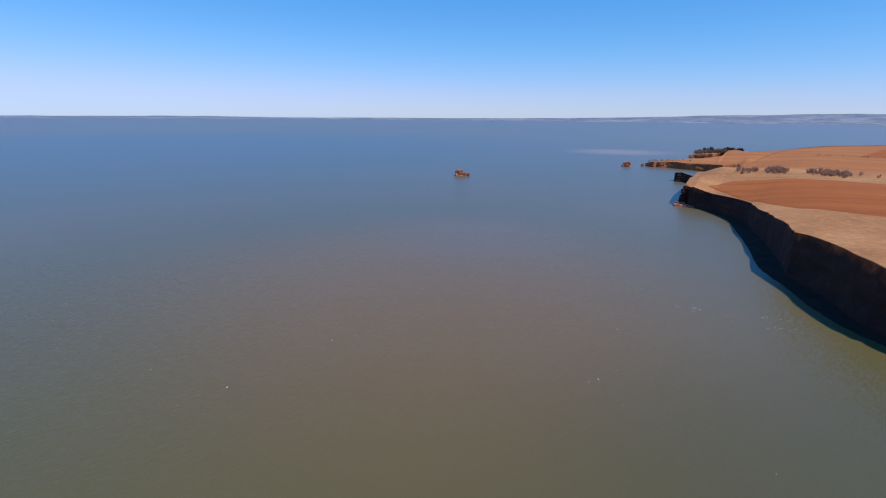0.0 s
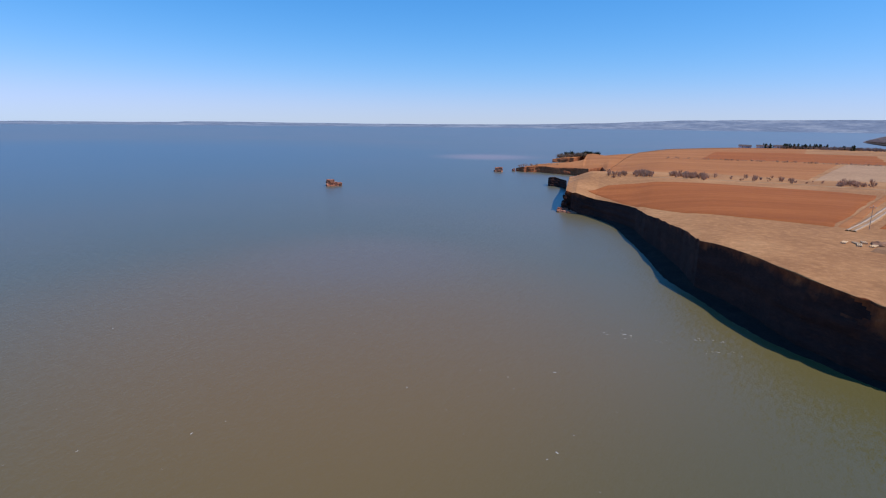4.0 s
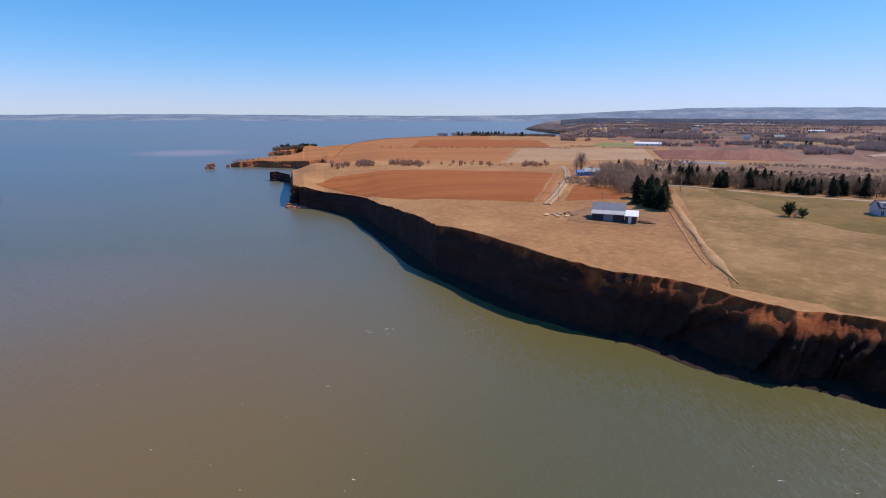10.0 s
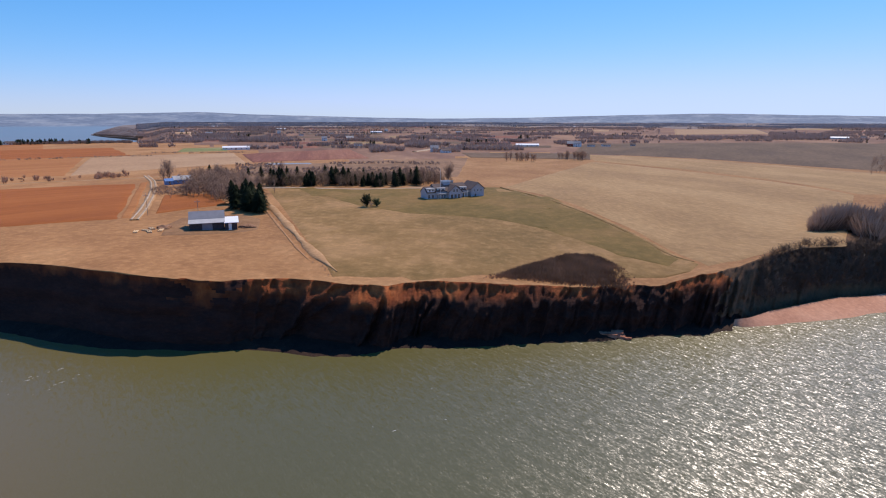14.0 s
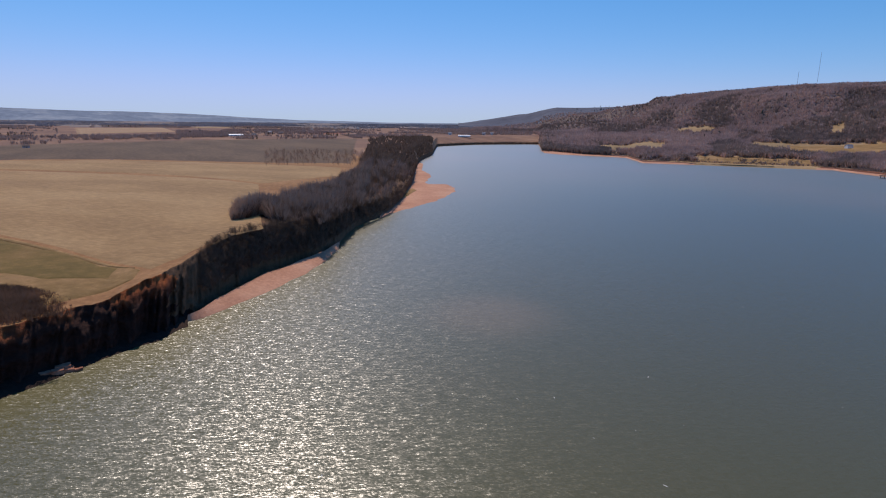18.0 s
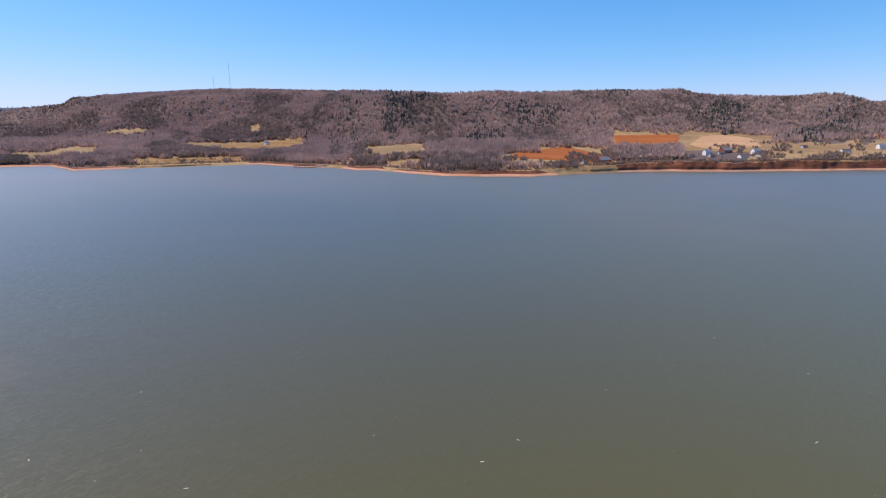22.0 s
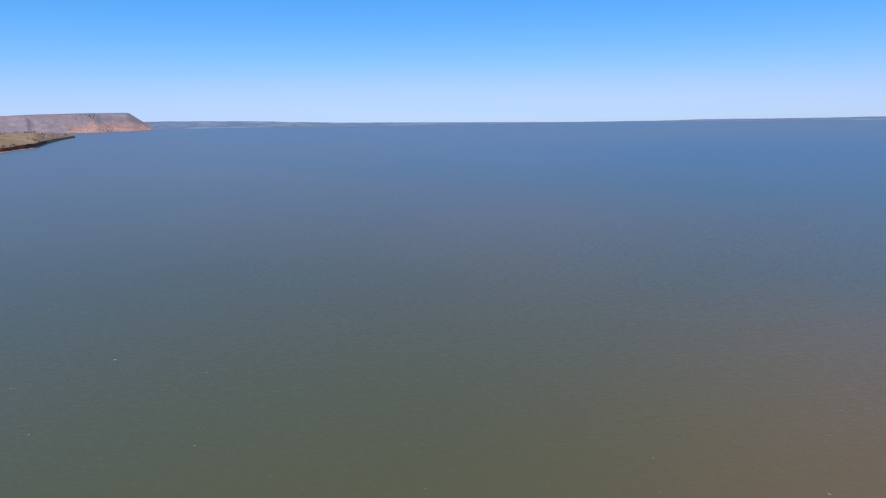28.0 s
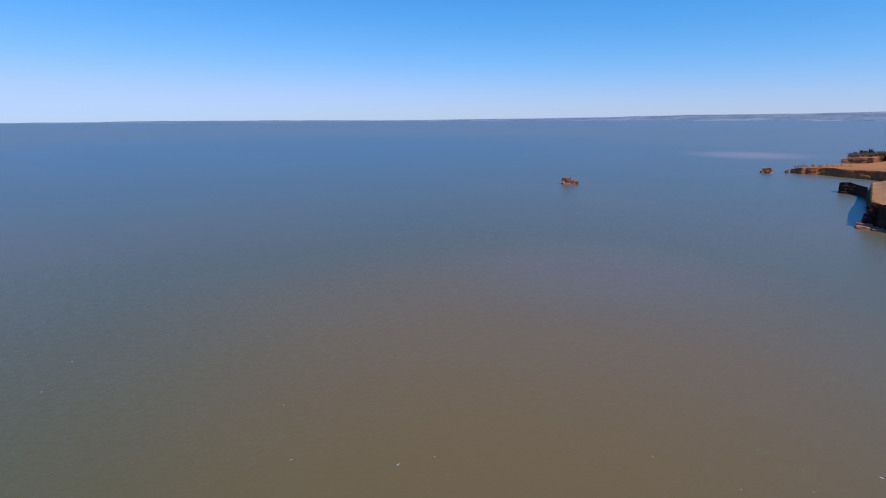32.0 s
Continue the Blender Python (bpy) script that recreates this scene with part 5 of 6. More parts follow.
prism(bm, [(2.7, 2.82), (5.6, 4.75), (5.6, 4.9), (2.7, 2.98)], "x", -0.3, 9.7)
prism(bm, [(8.5, 2.82), (5.6, 4.75), (5.6, 4.9), (8.5, 2.98)], "x", -0.3, 9.7)
part("roof", bm, METAL, barn, "grey-blue metal roof")
bm = bmesh.new()
prism(bm, [(-0.5, 2.08), (2.9, 2.82), (2.9, 2.96), (-0.5, 2.2)], "x", -0.3, 9.7)
part("lean_to_roof", bm, PALEMETAL, barn, "paler lean-to roof")
bm = bmesh.new()
prism(bm, [(3.0, 2.9), (8.0, 2.9), (5.6, 4.7)], "x", 0.0, 9.4)
part("gable", bm, DARKWOOD, barn)
part("door", boxes((3.4, 6.2, 0.02, 0.1, -0.2, 2.0)), METAL, barn, "sliding barn door")
part("wall", boxes((9.6, 13.0, -0.8, 4.2, -0.5, 2.0)), DARKWOOD, barn)
bm = bmesh.new()
prism(bm, [(-1.2, 1.95), (4.6, 2.85), (4.6, 2.98), (-1.2, 2.07)], "x", 9.5, 13.5)
part("annex_roof", bm, WHITEMETAL, barn, "bright white metal roof")
part("door", boxes((10.6, 11.5, -0.86, -0.8, -0.2, 1.75)), WHITE, barn)
tagged(barn, "low dark shed with grey metal roof and white-roofed annex", "barn")

# the large house on the lawn
house = new("house")
house.matrix_basis = base(217.8, 34.9, 0.578, -0.816) @ Matrix.Scale(0.885, 4)
part("wall", gable_walls("x", 1.0, 9.5, 4.5, 20.5, 3.9, 6.6), SIDING, house, "pale grey-blue clapboard wall")
part("roof", gable_roof("x", 1.0, 9.5, 4.5, 20.5, 3.9, 6.6), SHINGLE, house, "brown shingle roof")
part("wall", gable_walls("x", 1.5, 8.0, 0.0, 4.5, 3.4, 5.6), SIDING, house)
part("roof", gable_roof("x", 1.5, 8.0, 0.2, 4.2, 3.4, 5.6), SHINGLE, house)
part("gable_bay", gable_walls("y", 10.0, 16.4, -1.4, 5.0, 3.7, 6.3), SIDING, house)
part("gable_roof", gable_roof("y", 10.0, 16.4, -1.3, 5.0, 3.7, 6.3, 0.45), SHINGLE, house)
part("garage_wall", gable_walls("y", 22.0, 28.8, -0.6, 9.0, 4.3, 7.0), SIDING, house)
part("garage_roof", gable_roof("y", 22.0, 28.8, -0.6, 9.0, 4.3, 7.0, 0.5), SHINGLE, house)
part("link", boxes((20.5, 22.0, 2.0, 6.5, -0.5, 2.8)), SIDING, house)
part("link_roof", boxes((20.2, 22.2, 1.0, 7.0, 2.8, 3.05)), WHITE, house)
for x0, x1 in ((5.2, 9.2), (17.2, 20.3), (0.4, 3.8)):
    d = part("dormer", boxes((x0, x1, 1.3, 4.0, 3.6, 5.1)), WHITE, house, "white shed dormer")
    part("dormer_roof", boxes((x0 - 0.25, x1 + 0.25, 0.95, 5.0, 5.1, 5.28)), PALEMETAL, d)
    for k in range(2):
        window(d, x0 + (x1 - x0) * (0.28 + 0.44 * k), 1.3, 3.85, 1.0, 1.0)
part("widows_walk", boxes((9.8, 13.2, 4.0, 6.6, 6.0, 7.5)), SIDING, house)
part("walk_rail", boxes((9.6, 13.4, 3.8, 3.9, 7.5, 8.1), (9.6, 13.4, 6.7, 6.8, 7.5, 8.1), (9.6, 9.7, 3.8, 6.8, 7.5, 8.1), (13.3, 13.4, 3.8, 6.8, 7.5, 8.1)), WHITE, house)
part("chimney", boxes((14.6, 15.6, 5.4, 6.2, 5.6, 8.0)), CONCRETE, house)
part("porch_roof", boxes((4.6, 10.0, -0.6, 1.0, 2.7, 2.9)), PALEMETAL, house)
part("porch_roof", boxes((16.4, 20.4, -0.4, 1.0, 2.7, 2.9)), PALEMETAL, house)
for x in (4.9, 6.6, 8.3, 9.8, 16.8, 18.4, 20.1):
    part("porch_post", boxes((x - 0.09, x + 0.09, -0.5, -0.32, -0.4, 2.7)), WHITE, house)
for x in (5.6, 7.3, 9.0, 17.2, 19.0):
    window(house, x, 1.0, 0.5, 1.2, 1.8)
for x in (1.2, 3.0):
    window(house, x, 1.5, 0.6, 1.2, 1.8)
for x in (11.3, 13.2, 15.1):
    window(house, x, -1.4, 0.5, 1.3, 2.0)
for x in (12.4, 14.0):
    window(house, x, -1.4, 3.3, 1.0, 1.5)
for x in (23.6, 25.4, 27.2):
    window(house, x, -0.6, 2.9, 0.9, 1.2)
window(house, 24.2, -0.6, 0.5, 1.2, 1.6)
part("door", boxes((20.7, 21.8, 1.9, 2.0, -0.3, 2.0)), WHITE, house)
tagged(house, "large pale grey-blue clapboard house with gables and white dormers", "house")
pole = new("flagpole")
pole.matrix_basis = pose(221, 30.5, stand(221, 30.5))
bm = bmesh.new()
bmesh.ops.create_cone(bm, cap_ends=True, segments=8, radius1=0.09, radius2=0.05, depth=12.4, matrix=pose(0, 0, 6.0))
part("pole", bm, WHITE, pole)
bm = bmesh.new()
bmesh.ops.create_uvsphere(bm, u_segments=8, v_segments=6, radius=0.12, matrix=pose(0, 0, 12.25))
part("finial", bm, WHITE, pole)
tagged(pole, "thin white flagpole before the large house", "flagpole")

# the patio beside the garage
bm = bmesh.new()
box(bm, 0, 9, 0, 6, -0.3, 0.12)
patio = part("patio", bm, CONCRETE, None)
patio.matrix_basis = pose(234, 11, stand(234, 11), 0, 0, -54.7)
tagged(patio, "pale paved patio beside the house", "patio", kind="structure")


def cottage(name, w, d, eave, ridge, wall, roof, windows, label, category="house", chimney=True):
    """A small gabled building, front to -y, its front corner at the origin."""
    t = new(name)
    part("wall", gable_walls("x", 0, d, 0, w, eave, ridge), wall, t)
    part("roof", gable_roof("x", 0, d, 0, w, eave, ridge, 0.35), roof, t)
    for k in range(windows):
        window(t, w * (k + 0.7) / (windows + 0.4), 0, 0.9 if eave < 4 else 0.9, 1.1, 1.3)
        if eave > 4:
            window(t, w * (k + 0.7) / (windows + 0.4), 0, 3.3, 1.1, 1.3)
    part("door", boxes((w * 0.46, w * 0.46 + 1.0, -0.05, 0.0, -0.2, 2.0)), DARKWOOD, t)
    if chimney:
        part("chimney", boxes((w * 0.3, w * 0.3 + 0.7, d / 2 - 0.3, d / 2 + 0.3, ridge - 0.6, ridge + 0.9)), CONCRETE, t)
    return tagged(t, label, category)


def set_down(kind, places, zfun, group, size=0.8):
    """Copies of a building at (azimuth, range, turn off the line of sight)."""
    for a, r, turn in places:
        z = float(zfun(np.array([a]), np.array([r]))[0])
        p = polar(np.array([a]), np.array([r]), np.array([z]))[0]
        t = tagged(copy_thing(kind, pose(*p, 0, 0, -a + turn)), group=group)
        t.scale = (size, size, size)


blue = cottage("blue_cottage", 11, 7, 2.8, 5.0, BLUE, PALEMETAL, 3, "small blue cottage with pale metal roof among scrub")
blue.matrix_basis = base(256, 168.5, 0.707, -0.707) @ Matrix.Scale(0.75, 4)
shed = cottage("blue_shed", 4.5, 4, 2.3, 3.6, BLUE, BLUE, 1, "small bright blue shed beside the cottage", "shed", False)
shed.matrix_basis = base(252, 170.5, 0.707, -0.707) @ Matrix.Scale(0.8, 4)
bungalow = cottage("bungalow", 12, 8, 2.8, 4.8, WHITE, SHINGLE, 3, "white bungalow with brown roof")
farmhouse = cottage("farmhouse", 10, 8, 5.2, 8.2, WHITE, METAL, 3, "white two-storey farmhouse with grey roof")
cabin = cottage("cabin", 8, 6, 2.6, 4.6, SIDING, SHINGLE, 2, "grey cabin with brown roof", "house")
redbarn = cottage("farm_barn", 16, 10, 4.2, 8.0, BRICKRED, METAL, 2, "red-brown barn with grey metal roof", "barn", False)
longbarn = cottage("poultry_barn", 34, 11, 2.8, 4.6, WHITE, WHITEMETAL, 5, "long low barn with bright white roof", "barn", False)
set_down(longbarn, [(89.6, 684, 4), (61.0, 640, 0), (138.6, 1275, 0), (75, 1350, 5), (66, 1750, 0), (95, 2300, 0), (116.5, 1180, 10), (60, 2300, 0), (82, 2900, 0)], ground_z, "farms on the plain")
set_down(bungalow, [(73.4, 700, 10), (82.2, 552, 20), (85.3, 640, 0), (96.5, 705, 0), (98.0, 712, 15), (41.8, 868, 0), (43.2, 872, 0), (44.6, 880, 10), (63.5, 960, 0), (68, 1150, 0), (71, 1240, 20),
                    (118.5, 1260, 0), (121, 1420, 10), (122.6, 1560, 0), (79, 1100, 0)], ground_z, "houses on the plain")
set_down(farmhouse, [(81.0, 566, 0), (95.2, 700, -20), (70.2, 880, 0), (66, 1300, 0), (76.4, 1500, 10), (57.5, 1500, 0), (120, 1350, 0), (124, 1700, 0), (126.3, 1930, 0), (127, 1950, 30), (137.6, 1400, 0), (141, 1420, 0), (141.8, 1440, 0), (128.5, 2100, 0)], ground_z, "houses on the plain")
set_down(cabin, [(42.4, 864, 0), (44.0, 868, 20), (74.5, 1000, 0), (87, 900, 0), (100.5, 740, 0)], ground_z, "houses on the plain")
set_down(redbarn, [(72.6, 905, 20), (94.6, 705, 0), (59.6, 1200, 0), (83.5, 1250, 0)], ground_z, "farms on the plain")
set_down(bungalow, [(209.0, 640, 43), (217.8, 690, 38), (219.3, 705, 58), (233.5, 1050, 38), (225.2, 800, 28), (184.8, 704, 38), (163.3, 846, 38), (241.7, 985, 38), (245.2, 1230, 38), (247.8, 1300, 48), (250, 1350, 38), (232.2, 1080, 38)], shore_z, "houses on the far shore")
set_down(farmhouse, [(208.8, 655, 58), (214.9, 705, 38), (218.8, 735, 38), (227.6, 860, 38), (236.8, 1000, 53), (243.8, 1150, 38), (244.6, 1290, 38), (246.4, 1420, 38), (253.3, 1500, 38), (172.6, 980, 38), (179.2, 820, 38), (250.9, 1430, 38)], shore_z, "houses on the far shore")
set_down(cabin, [(199.8, 585, 38), (204.0, 600, 48), (215.3, 690, 38), (216.0, 720, 23), (213.6, 680, 38), (224.3, 735, 38), (228.5, 880, 38), (229.7, 905, 38), (235.4, 980, 38), (186.4, 700, 38), (256.4, 1330, 38), (222.4, 830, 38), (230.6, 950, 38)], shore_z, "houses on the far shore")
set_down(redbarn, [(205.6, 612, 38), (216.4, 735, 48), (249.2, 1310, 38), (247.0, 1360, 38)], shore_z, "farms on the far shore")
set_down(longbarn, [(243.9, 1320, 10), (245.7, 1330, -5), (247.2, 1290, 0), (240.2, 1120, 0)], shore_z, "farms on the far shore", 0.5)
drop([bungalow, farmhouse, cabin, redbarn, longbarn])


# ---- tracks and roads ----
def strip(name, points, width, material, label, lift=0.12, taper=0.0):
    """A road laid over the ground along points, with ragged edges."""
    p = np.array(points, float)
    d = np.r_[0, np.cumsum(np.hypot(*np.diff(p, axis=0).T))]
    n = max(12, int(d[-1] / 2.5))
    u = np.linspace(0, d[-1], n)
    x, y = np.interp(u, d, p[:, 0]), np.interp(u, d, p[:, 1])
    for _ in range(6):
        x[1:-1], y[1:-1] = (x[:-2] + x[2:] + 2 * x[1:-1]) / 4, (y[:-2] + y[2:] + 2 * y[1:-1]) / 4
    tx, ty = np.gradient(x), np.gradient(y)
    k = np.hypot(tx, ty)
    nx, ny = -ty / k, tx / k
    w = width / 2 * (1 + 0.25 * vnoise(u / 4, u * 0, 5) + taper * 0.6 * fbm(u / 9, u * 0, 3, 15))
    if taper:
        w = w * np.clip(np.minimum(u, d[-1] - u) / 14, 0.1, 1)
    rows = []
    for q, dz in ((-1, -0.25), (-0.8, lift), (0, lift + 0.03), (0.8, lift), (1, -0.25)):
        px, py = x + nx * w * q, y + ny * w * q
        a, r = np.degrees(np.arctan2(px, py)) % 360, np.hypot(px, py)
        rows.append(np.stack([px, py, ground_z(a, r) + dz], 1))
    v = np.stack(rows, 1)
    return tagged(new(name, mesh_of(name, v.reshape(-1, 3), grid_faces(n, 5), material)), label, "road", kind="structure")


FARM_ROAD = [(r * math.sin(math.radians(a)), r * math.cos(math.radians(a))) for a, r in ((53.1, 199), (53.9, 220), (54.5, 249), (54.9, 285), (54.9, 325), (54.4, 360))]
strip("road_1", FARM_ROAD, 3.8, PALETRACK, "grassy farm road with pale wheel lines", 0.26)
for k, off in enumerate((-0.9, 0.9)):
    strip("road_%d" % (k + 4), [(x + off * 0.58, y - off * 0.82) for x, y in FARM_ROAD], 0.9, GRAVEL, "pale gravel wheel line of the farm road", 0.33)
strip("road_6", [(r * math.sin(math.radians(a)), r * math.cos(math.radians(a))) for a, r in ((34, 350), (40.8, 352), (48, 351), (54.6, 350), (57, 352))], 4.5, PALETRACK, "pale grass lane along the ploughed field", 0.1)
strip("road_2", [(244, 121), (250, 113), (249, 92), (248, 69), (256, 48), (262, 34), (258, 22)], 3.2, GRAVEL, "gravel lane to the large house", 0.35)
TRACK = [(201, 95.5), (189.3, 88.5), (165.8, 73.7), (138, 56.3), (125.2, 47.6), (114, 39.6)]
strip("track_1", [(x + 0.8, y - 1.1) for x, y in TRACK], 3.0, PALETRACK, "pale trodden strip of grass along the lawn", 0.34, 1.0)
strip("track_2", [(x - 0.9, y + 1.2) for x, y in TRACK[:-1]], 1.1, RUT, "bare brown wheel rut through the grass", 0.1, 1.0)
strip("field_edge", [(polar(np.array([a]), np.array([r]), np.array([0.0]))[0][0], polar(np.array([a]), np.array([r]), np.array([0.0]))[0][1]) for a, r in ((107.4, 148.5), (103.4, 167), (98.2, 195.5), (93, 229), (88.2, 267))], 2.2, LAWN, "line of rank grass between the lawn and the hay field", 0.4, 0.5)
strip("road_3", [(560, 105), (640, 90), (760, 40)], 7, GRAVEL, "pale road over the plain", 0.5)


# ---- beaches and the sand spit ----
def sand(name, near, far, label, z0=-0.35, z1=1.1, cells=(60, 12)):
    """A beach that rises from below the water at its near line to its far line."""
    p, q = np.array(near, float), np.array(far, float)
    u = np.linspace(0, 1, cells[0] + 1)
    un, uf = np.linspace(0, 1, len(p)), np.linspace(0, 1, len(q))
    a = polar(np.interp(u, un, p[:, 0]), np.interp(u, un, p[:, 1]), 0 * u)
    b = polar(np.interp(u, uf, q[:, 0]), np.interp(u, uf, q[:, 1]), 0 * u)
    v = np.linspace(0, 1, cells[1] + 1)[None, :, None]
    m = a[:, None] * (1 - v) + b[:, None] * v
    m[..., 0] += fbm(m[..., 0] / 9, m[..., 1] / 9, 3, 83) * 1.2
    m[..., 2] = z0 + (z1 - z0) * v[..., 0] ** 0.7 + 0.12 * fbm(m[..., 0] / 6, m[..., 1] / 6, 3, 84)
    return tagged(new(name, mesh_of(name, m.reshape(-1, 3), grid_faces(cells[0] + 1, cells[1] + 1), SAND, shade=True)), label, "beach", kind="structure")


sand("beach_1", [(111.4, 136.6), (112.2, 137), (115, 141.8), (118.8, 152.5), (122.8, 169.5), (124.9, 186), (126.3, 204)],
     [(111.5, 137.4), (112.4, 140), (115.2, 151), (118.9, 169), (122.6, 184), (124.9, 196), (126.4, 212)], "narrow red sand beach under the bluff", z1=1.5)
sand("spit", [(130.6, 268), (131.6, 281), (134.5, 303), (137.5, 336), (139.1, 373), (139.5, 403), (138, 430), (136, 424), (135.7, 440), (136.1, 470), (136.2, 493), (135, 520)],
     [(130.6, 280), (131.2, 300), (131.8, 322), (132.2, 343), (132.2, 370), (132.3, 395), (132.4, 410), (132.6, 425), (132.9, 440), (133.2, 455), (134, 480), (134.6, 520)], "hooked red sand spit", z1=1.0, cells=(80, 22))
patch("spit_grass", [(132.2, 322), (133.6, 352), (134.4, 380)], [(131.8, 335), (132.9, 362), (133.9, 392)], LAWN, "patch of marsh grass on the spit", lambda a, r: 0 * a + 1.0, 0.2, (20, 10), "grass")
sand("beach_2", [(134.4, 470), (136.2, 482), (136.1, 500), (135.0, 552), (135.2, 640)], [(134.0, 470), (134.3, 490), (134.3, 520), (134.4, 560), (134.6, 640)], "small red beach below the wood", cells=(30, 6))
sand("beach_3", [(147.2, 905), (149, 872), (152, 858), (155, 838), (156.4, 740)], [(147.2, 960), (149, 920), (152, 880), (155, 850), (156.8, 760)], "tidal mud flat across the channel", z1=0.7, cells=(40, 6))
sand("beach_4", [(243, 940), (246, 955), (249, 1030), (252, 1000), (254, 985)], [(243, 985), (246, 1000), (249, 1085), (252, 1050), (254, 1020)], "wide sand beach on the far shore", cells=(40, 6))


# ---- rocks in the sea ----
def rock_mesh(seed, blocks, rough=0.5):
    """Weathered sandstone: blocks with broken, uneven faces."""
    bm = bmesh.new()
    for (x, y, z, a, b, c) in blocks:
        bmesh.ops.create_cube(bm, size=1.0, matrix=Matrix.Translation((x, y, z)) @ Matrix.Diagonal((a, b, c, 1)))
        bm.verts.ensure_lookup_table()
    bmesh.ops.subdivide_edges(bm, edges=bm.edges[:], cuts=5, use_grid_fill=True)
    for v in bm.verts:
        n = noise.noise_vector(v.co * 0.55 + Vector((seed * 7.1, 0, 0))) * rough * 1.3 + noise.noise_vector(v.co * 1.7) * rough * 0.5
        v.co += Vector((n.x, n.y, n.z * 0.6))
    return bm


ROCK = two_scale("stack_sandstone", (0.17, 0.065, 0.04), (0.36, 0.15, 0.09), (0.52, 0.26, 0.17), 0.25, 1.2, bumpy=0.8, stretch=(1, 1, 2.5))


def rock(name, az, r, seed, blocks, label, rough=0.5):
    ob = part(name, rock_mesh(seed, blocks, rough), ROCK, None)
    ob.matrix_basis = pose(*polar(np.array([az]), np.array([r]), np.array([0.0]))[0], 0, 0, -az)
    return tagged(ob, label, "rock")


rock("sea_stack", 3.0, 392, 1, [(-2.6, 0, 1.6, 5.0, 4.4, 5.6), (-4.0, 0.3, 1.1, 3.0, 4, 4.2), (0.6, 0.2, 0.9, 2.6, 3.4, 3.6), (3.2, 0, 0.7, 3.6, 3.2, 3.2), (-1, -1.2, 0, 8, 4, 1.4)], "broken red sandstone sea stack in the bay", 0.6)
rock("sea_rock", 19.95, 518, 2, [(0, 0, 1.5, 6.4, 5, 4.8), (1.2, 0.5, 2.1, 4.4, 4, 4.2), (-2, 0, 0.5, 5, 5, 2)], "rounded red sandstone rock off the headland")
rock("sea_rock", 21.5, 528, 3, [(0.4, 0, 1.0, 1.4, 2, 3.4), (-0.8, 0, 0.7, 2.4, 2.4, 2.6)], "small split red rock off the headland", 0.35)
rock("fallen_rocks", 100.8, 119, 4, [(-2.4, 0, 0.2, 1.6, 1.4, 1.0), (-0.6, -0.6, 0.3, 1.8, 1.3, 1.2), (1.2, 0.1, 0.2, 1.5, 1.6, 0.9), (2.6, -0.4, 0.1, 1.3, 1.0, 0.8), (0.3, 0.9, 0.4, 2.2, 1.5, 1.3)], "fallen orange sandstone blocks at the cliff foot", 0.3)
point = rock("point_rock", 27.15, 293, 6, [(1.6, 1.0, 1.6, 4.4, 11, 5.6), (2.2, 1.4, 4.8, 3.8, 10, 5.2), (2.8, 1.4, 7.6, 3.0, 9, 4.2)], "dark sandstone buttress at the end of the point", 0.9)
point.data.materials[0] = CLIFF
rock("rock_ledge", 27.5, 286, 5, [(0, 0, 0.2, 9, 6, 1.4), (4, -3, 0.1, 6, 4, 1.0), (-1.5, 3, 0.6, 5, 5, 2.2)], "low red rock ledge at the foot of the point", 0.5)

# ---- heaps and logs beside the barn ----
LOG = plain("cut_timber", (0.62, 0.44, 0.25), 0.85, 0.2, 2.0)
EARTH = two_scale("turned_earth", (0.2, 0.1, 0.055), (0.28, 0.15, 0.085), (0.36, 0.21, 0.12), 0.4, 2.0)


def heap(x, y, a, b, h, label, material, seed):
    bm = bmesh.new()
    bmesh.ops.create_icosphere(bm, subdivisions=3, radius=1.0)
    for v in bm.verts:
        k = 1 + 0.35 * noise.noise(v.co * 1.9 + Vector((seed, 0, 0)))
        v.co = Vector((v.co.x * a * k, v.co.y * b * k, max(v.co.z, -0.2) * h * k))
    ob = part("earth_heap", bm, material, None)
    ob.matrix_basis = pose(x, y, stand(x, y) - 0.02, 0, 0, seed * 40)
    return tagged(ob, label, "heap")


heap(150, 103, 3.2, 2.0, 0.9, "brown heap of turned earth", EARTH, 1)
heap(157, 80.5, 3.0, 1.8, 1.0, "brown heap of earth beside the annex", EARTH, 3)
for k, (x, y, turn) in enumerate(((143, 103, 40), (144.5, 105, 70), (146, 101.5, 20), (147.5, 105.5, 50), (142, 106.5, 30))):
    t = new("log_pile")
    t.matrix_basis = pose(x, y, stand(x, y), 0, 0, turn)
    for j in range(3):
        bm = bmesh.new()
        bmesh.ops.create_cone(bm, cap_ends=True, segments=8, radius1=0.2, radius2=0.18, depth=3.0,
                              matrix=pose(0, (j % 3) * 0.42 - 0.42 + (0.21 if j > 2 else 0), 0.2 + (0.36 if j > 2 else 0), 0, 90))
        part("log", bm, LOG, t)
    tagged(t, "small pile of pale cut logs in the grass", "log pile", "log piles beside the barn")


# ---- poles ----
POLEWOOD = plain("weathered_pole", (0.3, 0.25, 0.2), 0.9, 0.2, 1.0)


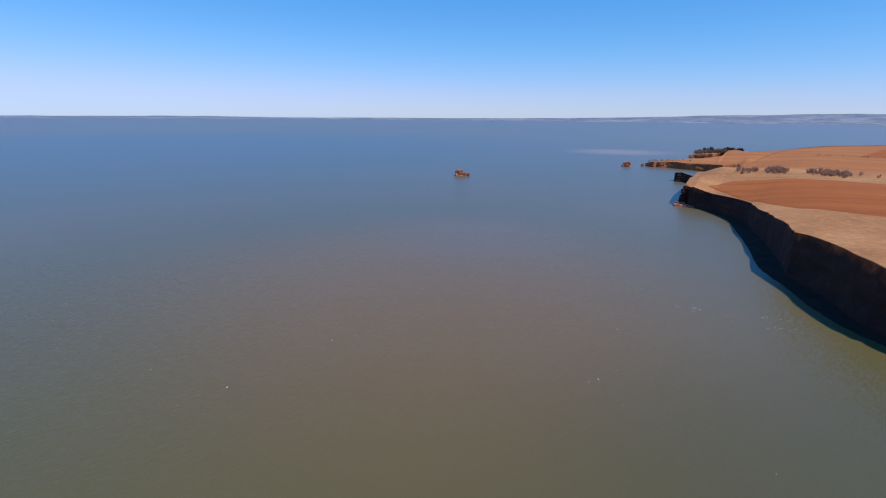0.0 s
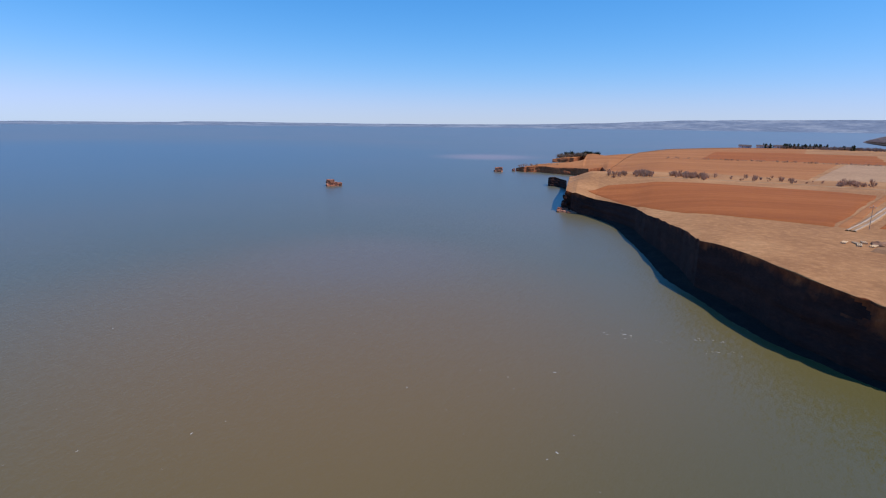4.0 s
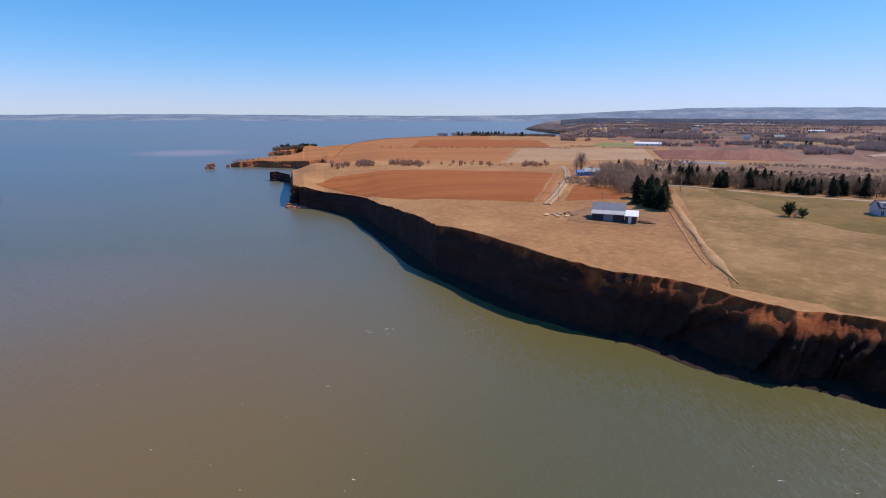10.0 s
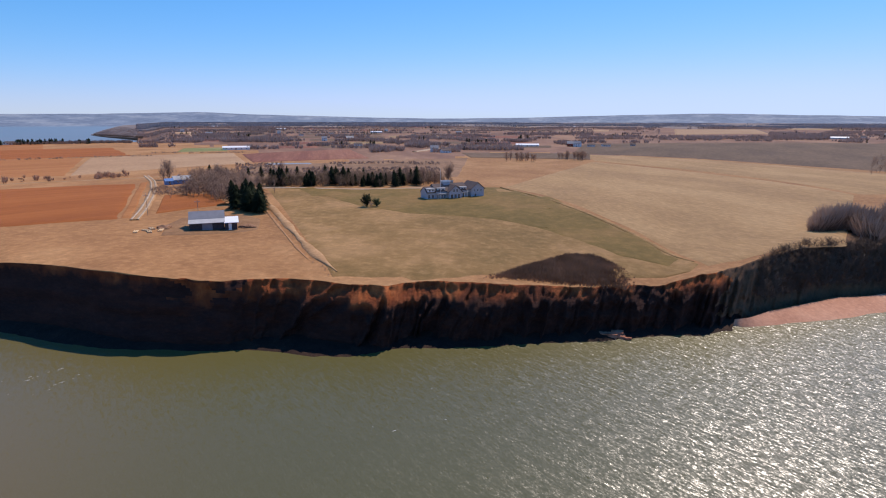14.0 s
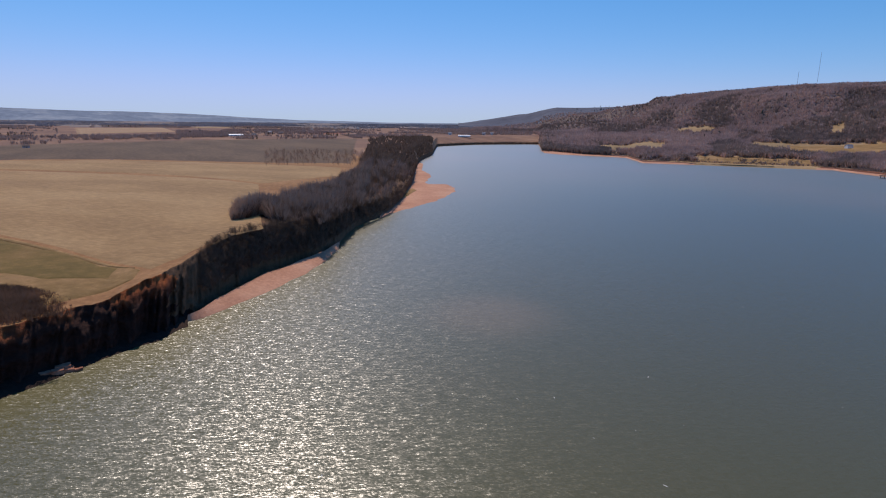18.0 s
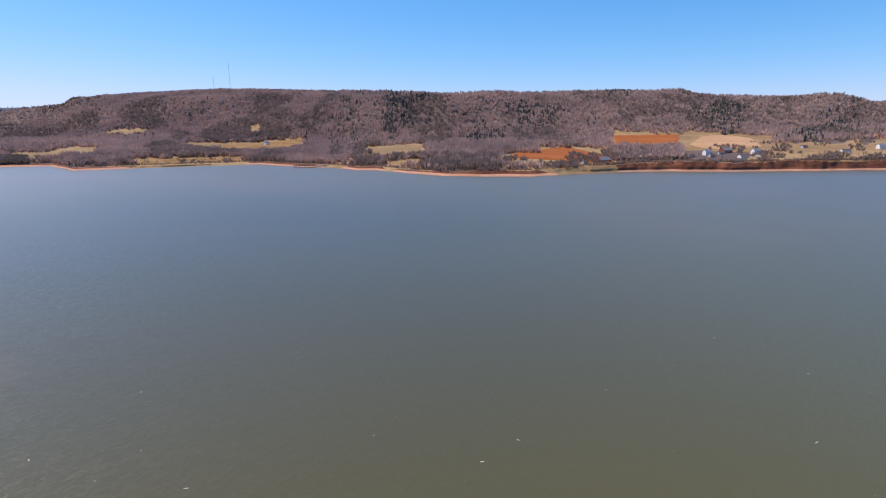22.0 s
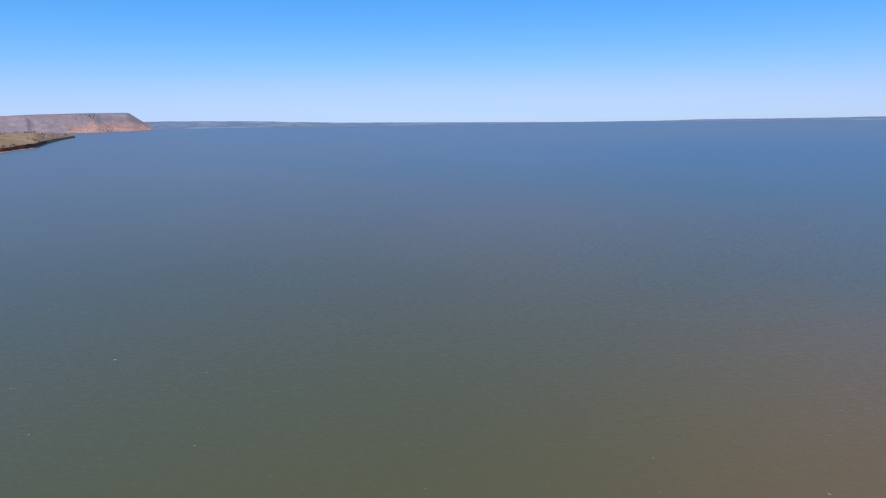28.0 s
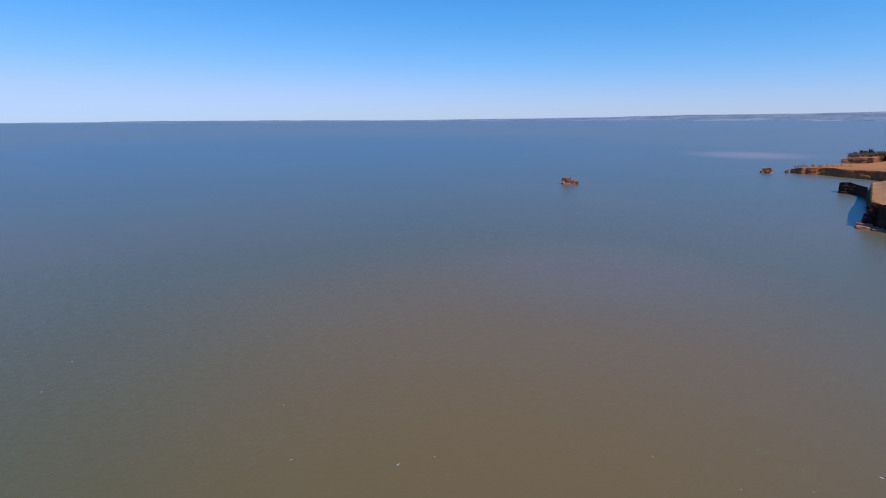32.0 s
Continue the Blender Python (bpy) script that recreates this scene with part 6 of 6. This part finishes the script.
def utility_pole():
    t = new("utility_pole")
    bm = bmesh.new()
    bmesh.ops.create_cone(bm, cap_ends=True, segments=8, radius1=0.12, radius2=0.08, depth=9.6, matrix=pose(0, 0, 4.2))
    part("pole", bm, POLEWOOD, t)
    part("crossarm", boxes((-1.1, 1.1, -0.07, 0.07, 8.2, 8.38)), POLEWOOD, t)
    for x in (-0.95, 0.0, 0.95):
        part("insulator", boxes((x - 0.06, x + 0.06, -0.06, 0.06, 8.38 if x else 9.0, 8.6 if x else 9.2)), WHITE, t)
    return tagged(t, "grey wooden utility pole with a crossarm", "utility pole", "poles along the farm road")


up = utility_pole()
for x, y in ((168, 121), (160, 98)):
    copy_thing(up, pose(x, y, stand(x, y), 0, 0, -30)).scale = (0.8, 0.8, 0.8)
drop([up])

t_ = rng.random(260)
gx, gy = 204 - 92 * t_ + rng.normal(0, 0.9, 260), 98.5 - 60.5 * t_ + rng.normal(0, 0.8, 260)
stuff("track_scrub", SHRUB, np.degrees(np.arctan2(gx, gy)), np.hypot(gx, gy), ground_z, 0.2, 0.6, BARE, "low brown scrub beside the wheel track", "scrub")

# ---- shrubs on the lawn ----
SHRUBGREEN = plain("evergreen_shrub", (0.06, 0.075, 0.03), 0.85, 0.4, 1.0)
for x, y, h, m, label in ((198, 54.5, 5.0, FIR, "leaning dark evergreen shrub on the lawn"), (199.5, 51.3, 3.4, SHRUBGREEN, "rounded green shrub on the lawn"),
                          (197.5, 52.8, 2.8, BARE, "rusty leafless shrub on the lawn"), (200.5, 56, 2.8, BARE, "leafless shrub on the lawn")):
    t = new("shrub")
    t.matrix_basis = pose(x, y, stand(x, y), 0, 14 if h > 4 else 0, 20)
    part("stem", cone_trunk(h * 0.6, 0.08), BARK, t)
    if m is BARE:
        v, f = bare_shape(int(h * 10), 26, 4, 0.012, 0.6, 0.02)
    else:
        v, f = bare_shape(int(h * 10), 60, 5, 0.035, 0.55, 0.03)
    part_of("crown", v * h, f, m, t)
    tagged(t, label, "shrub", "shrubs on the lawn")

# ---- the wharf and the masts across the water ----
TIMBER = plain("tarred_timber", (0.07, 0.06, 0.06), 0.85, 0.3, 1.0)
wharf = new("wharf")
wharf.matrix_basis = pose(*polar(np.array([176.2]), np.array([664.0]), np.array([0.0]))[0], 0, 0, -176.2 + 6)
part("deck", boxes((-14, 10, -2.5, 4, 2.0, 2.5)), TIMBER, wharf)
for k in range(9):
    part("pile", boxes((-13.6 + 2.9 * k, -13.2 + 2.9 * k, -2.7, -2.3, -1.5, 3.2)), TIMBER, wharf)
part("ramp", boxes((10, 24, 0, 3.5, 1.6, 2.2)), CONCRETE, wharf)
tagged(wharf, "dark timber wharf on piles with a concrete ramp", "wharf")
for a, r, h in ((168.4, 1640, 36), (169.8, 1660, 74)):
    z = float(shore_z(np.array([a]), np.array([r]))[0])
    t = new("radio_mast")
    t.matrix_basis = pose(*polar(np.array([a]), np.array([r]), np.array([z]))[0])
    bm = bmesh.new()
    for k in range(int(h / 6)):
        box(bm, -0.25, 0.25, -0.25, 0.25, k * 6, k * 6 + 5.9)
    part("lattice", bm, PALEMETAL, t)
    part("top_rod", boxes((-0.2, 0.2, -0.2, 0.2, h - 2, h + 5)), BRICKRED, t)
    tagged(t, "thin grey lattice radio mast on the ridge", "mast", "masts on the ridge")

# ---- flecks of foam ----
FOAM = plain("foam", (0.55, 0.54, 0.5), 0.9, 0.05)
fa, fr = rng.uniform(0, 360, 300), 50 + 90 * rng.gamma(1.6, 0.7, 300)
# a few thin streaks of foam lines: centre, turn, length
sx_, sy_ = [], []
for cx, cy, ang, ln in ((72, 86, -0.55, 6), (79, 79, -0.5, 9), (84, 84, -0.6, 7), (90, 72, -0.5, 5), (66, 92, -0.7, 4), (121, 60, -0.6, 5), (150, 235, -0.4, 8), (96, 55, -0.9, 12)):
    k = rng.uniform(-1, 1, 9)
    sx_.append(cx + k * ln * math.cos(ang) + rng.normal(0, 0.4, 9))
    sy_.append(cy + k * ln * math.sin(ang) + 0.8 * np.sin(k * 3) + rng.normal(0, 0.4, 9))
sx_, sy_ = np.concatenate(sx_), np.concatenate(sy_)
fx, fy = np.r_[np.sin(np.radians(fa)) * fr, sx_], np.r_[np.cos(np.radians(fa)) * fr, sy_]
ok = np.hypot(fx, fy) < np.where((np.degrees(np.arctan2(fx, fy)) % 360 > 26) & (np.degrees(np.arctan2(fx, fy)) % 360 < 136), table(np.degrees(np.arctan2(fx, fy)) % 360, COAST) - 12, 400)
fx, fy = fx[ok], fy[ok]
n_ = len(fx)
size = 0.03 + 0.09 * rng.random(n_) ** 2.5
turn_ = rng.normal(2.3, 0.5, n_)
long_ = np.where(np.arange(len(ok))[ok] < 300, 1.0, 1.6)
turn_ = np.where(long_ > 1, rng.normal(-0.6, 0.2, n_), turn_)
V, F = [], []
for j in range(6):
    q = 2 * math.pi * j / 6
    u, w = np.cos(q) * size * long_ * rng.uniform(1.0, 4.5, n_), np.sin(q) * size * rng.uniform(0.5, 1.1, n_)
    V.append(np.stack([fx + u * np.cos(turn_) - w * np.sin(turn_), fy + u * np.sin(turn_) + w * np.cos(turn_), 0.012 + 0 * fx], 1))
V.append(np.stack([fx, fy, 0.05 + 0 * fx], 1))
V = np.stack(V, 1).reshape(-1, 3)
F = np.concatenate([np.stack([np.arange(n_) * 7 + j, np.arange(n_) * 7 + (j + 1) % 6, np.arange(n_) * 7 + 6], 1) for j in range(6)])
tagged(new("foam_flecks", mesh_of("foam_flecks", V, F, FOAM)), "scattered flecks of white foam on the water", "foam", kind="stuff")
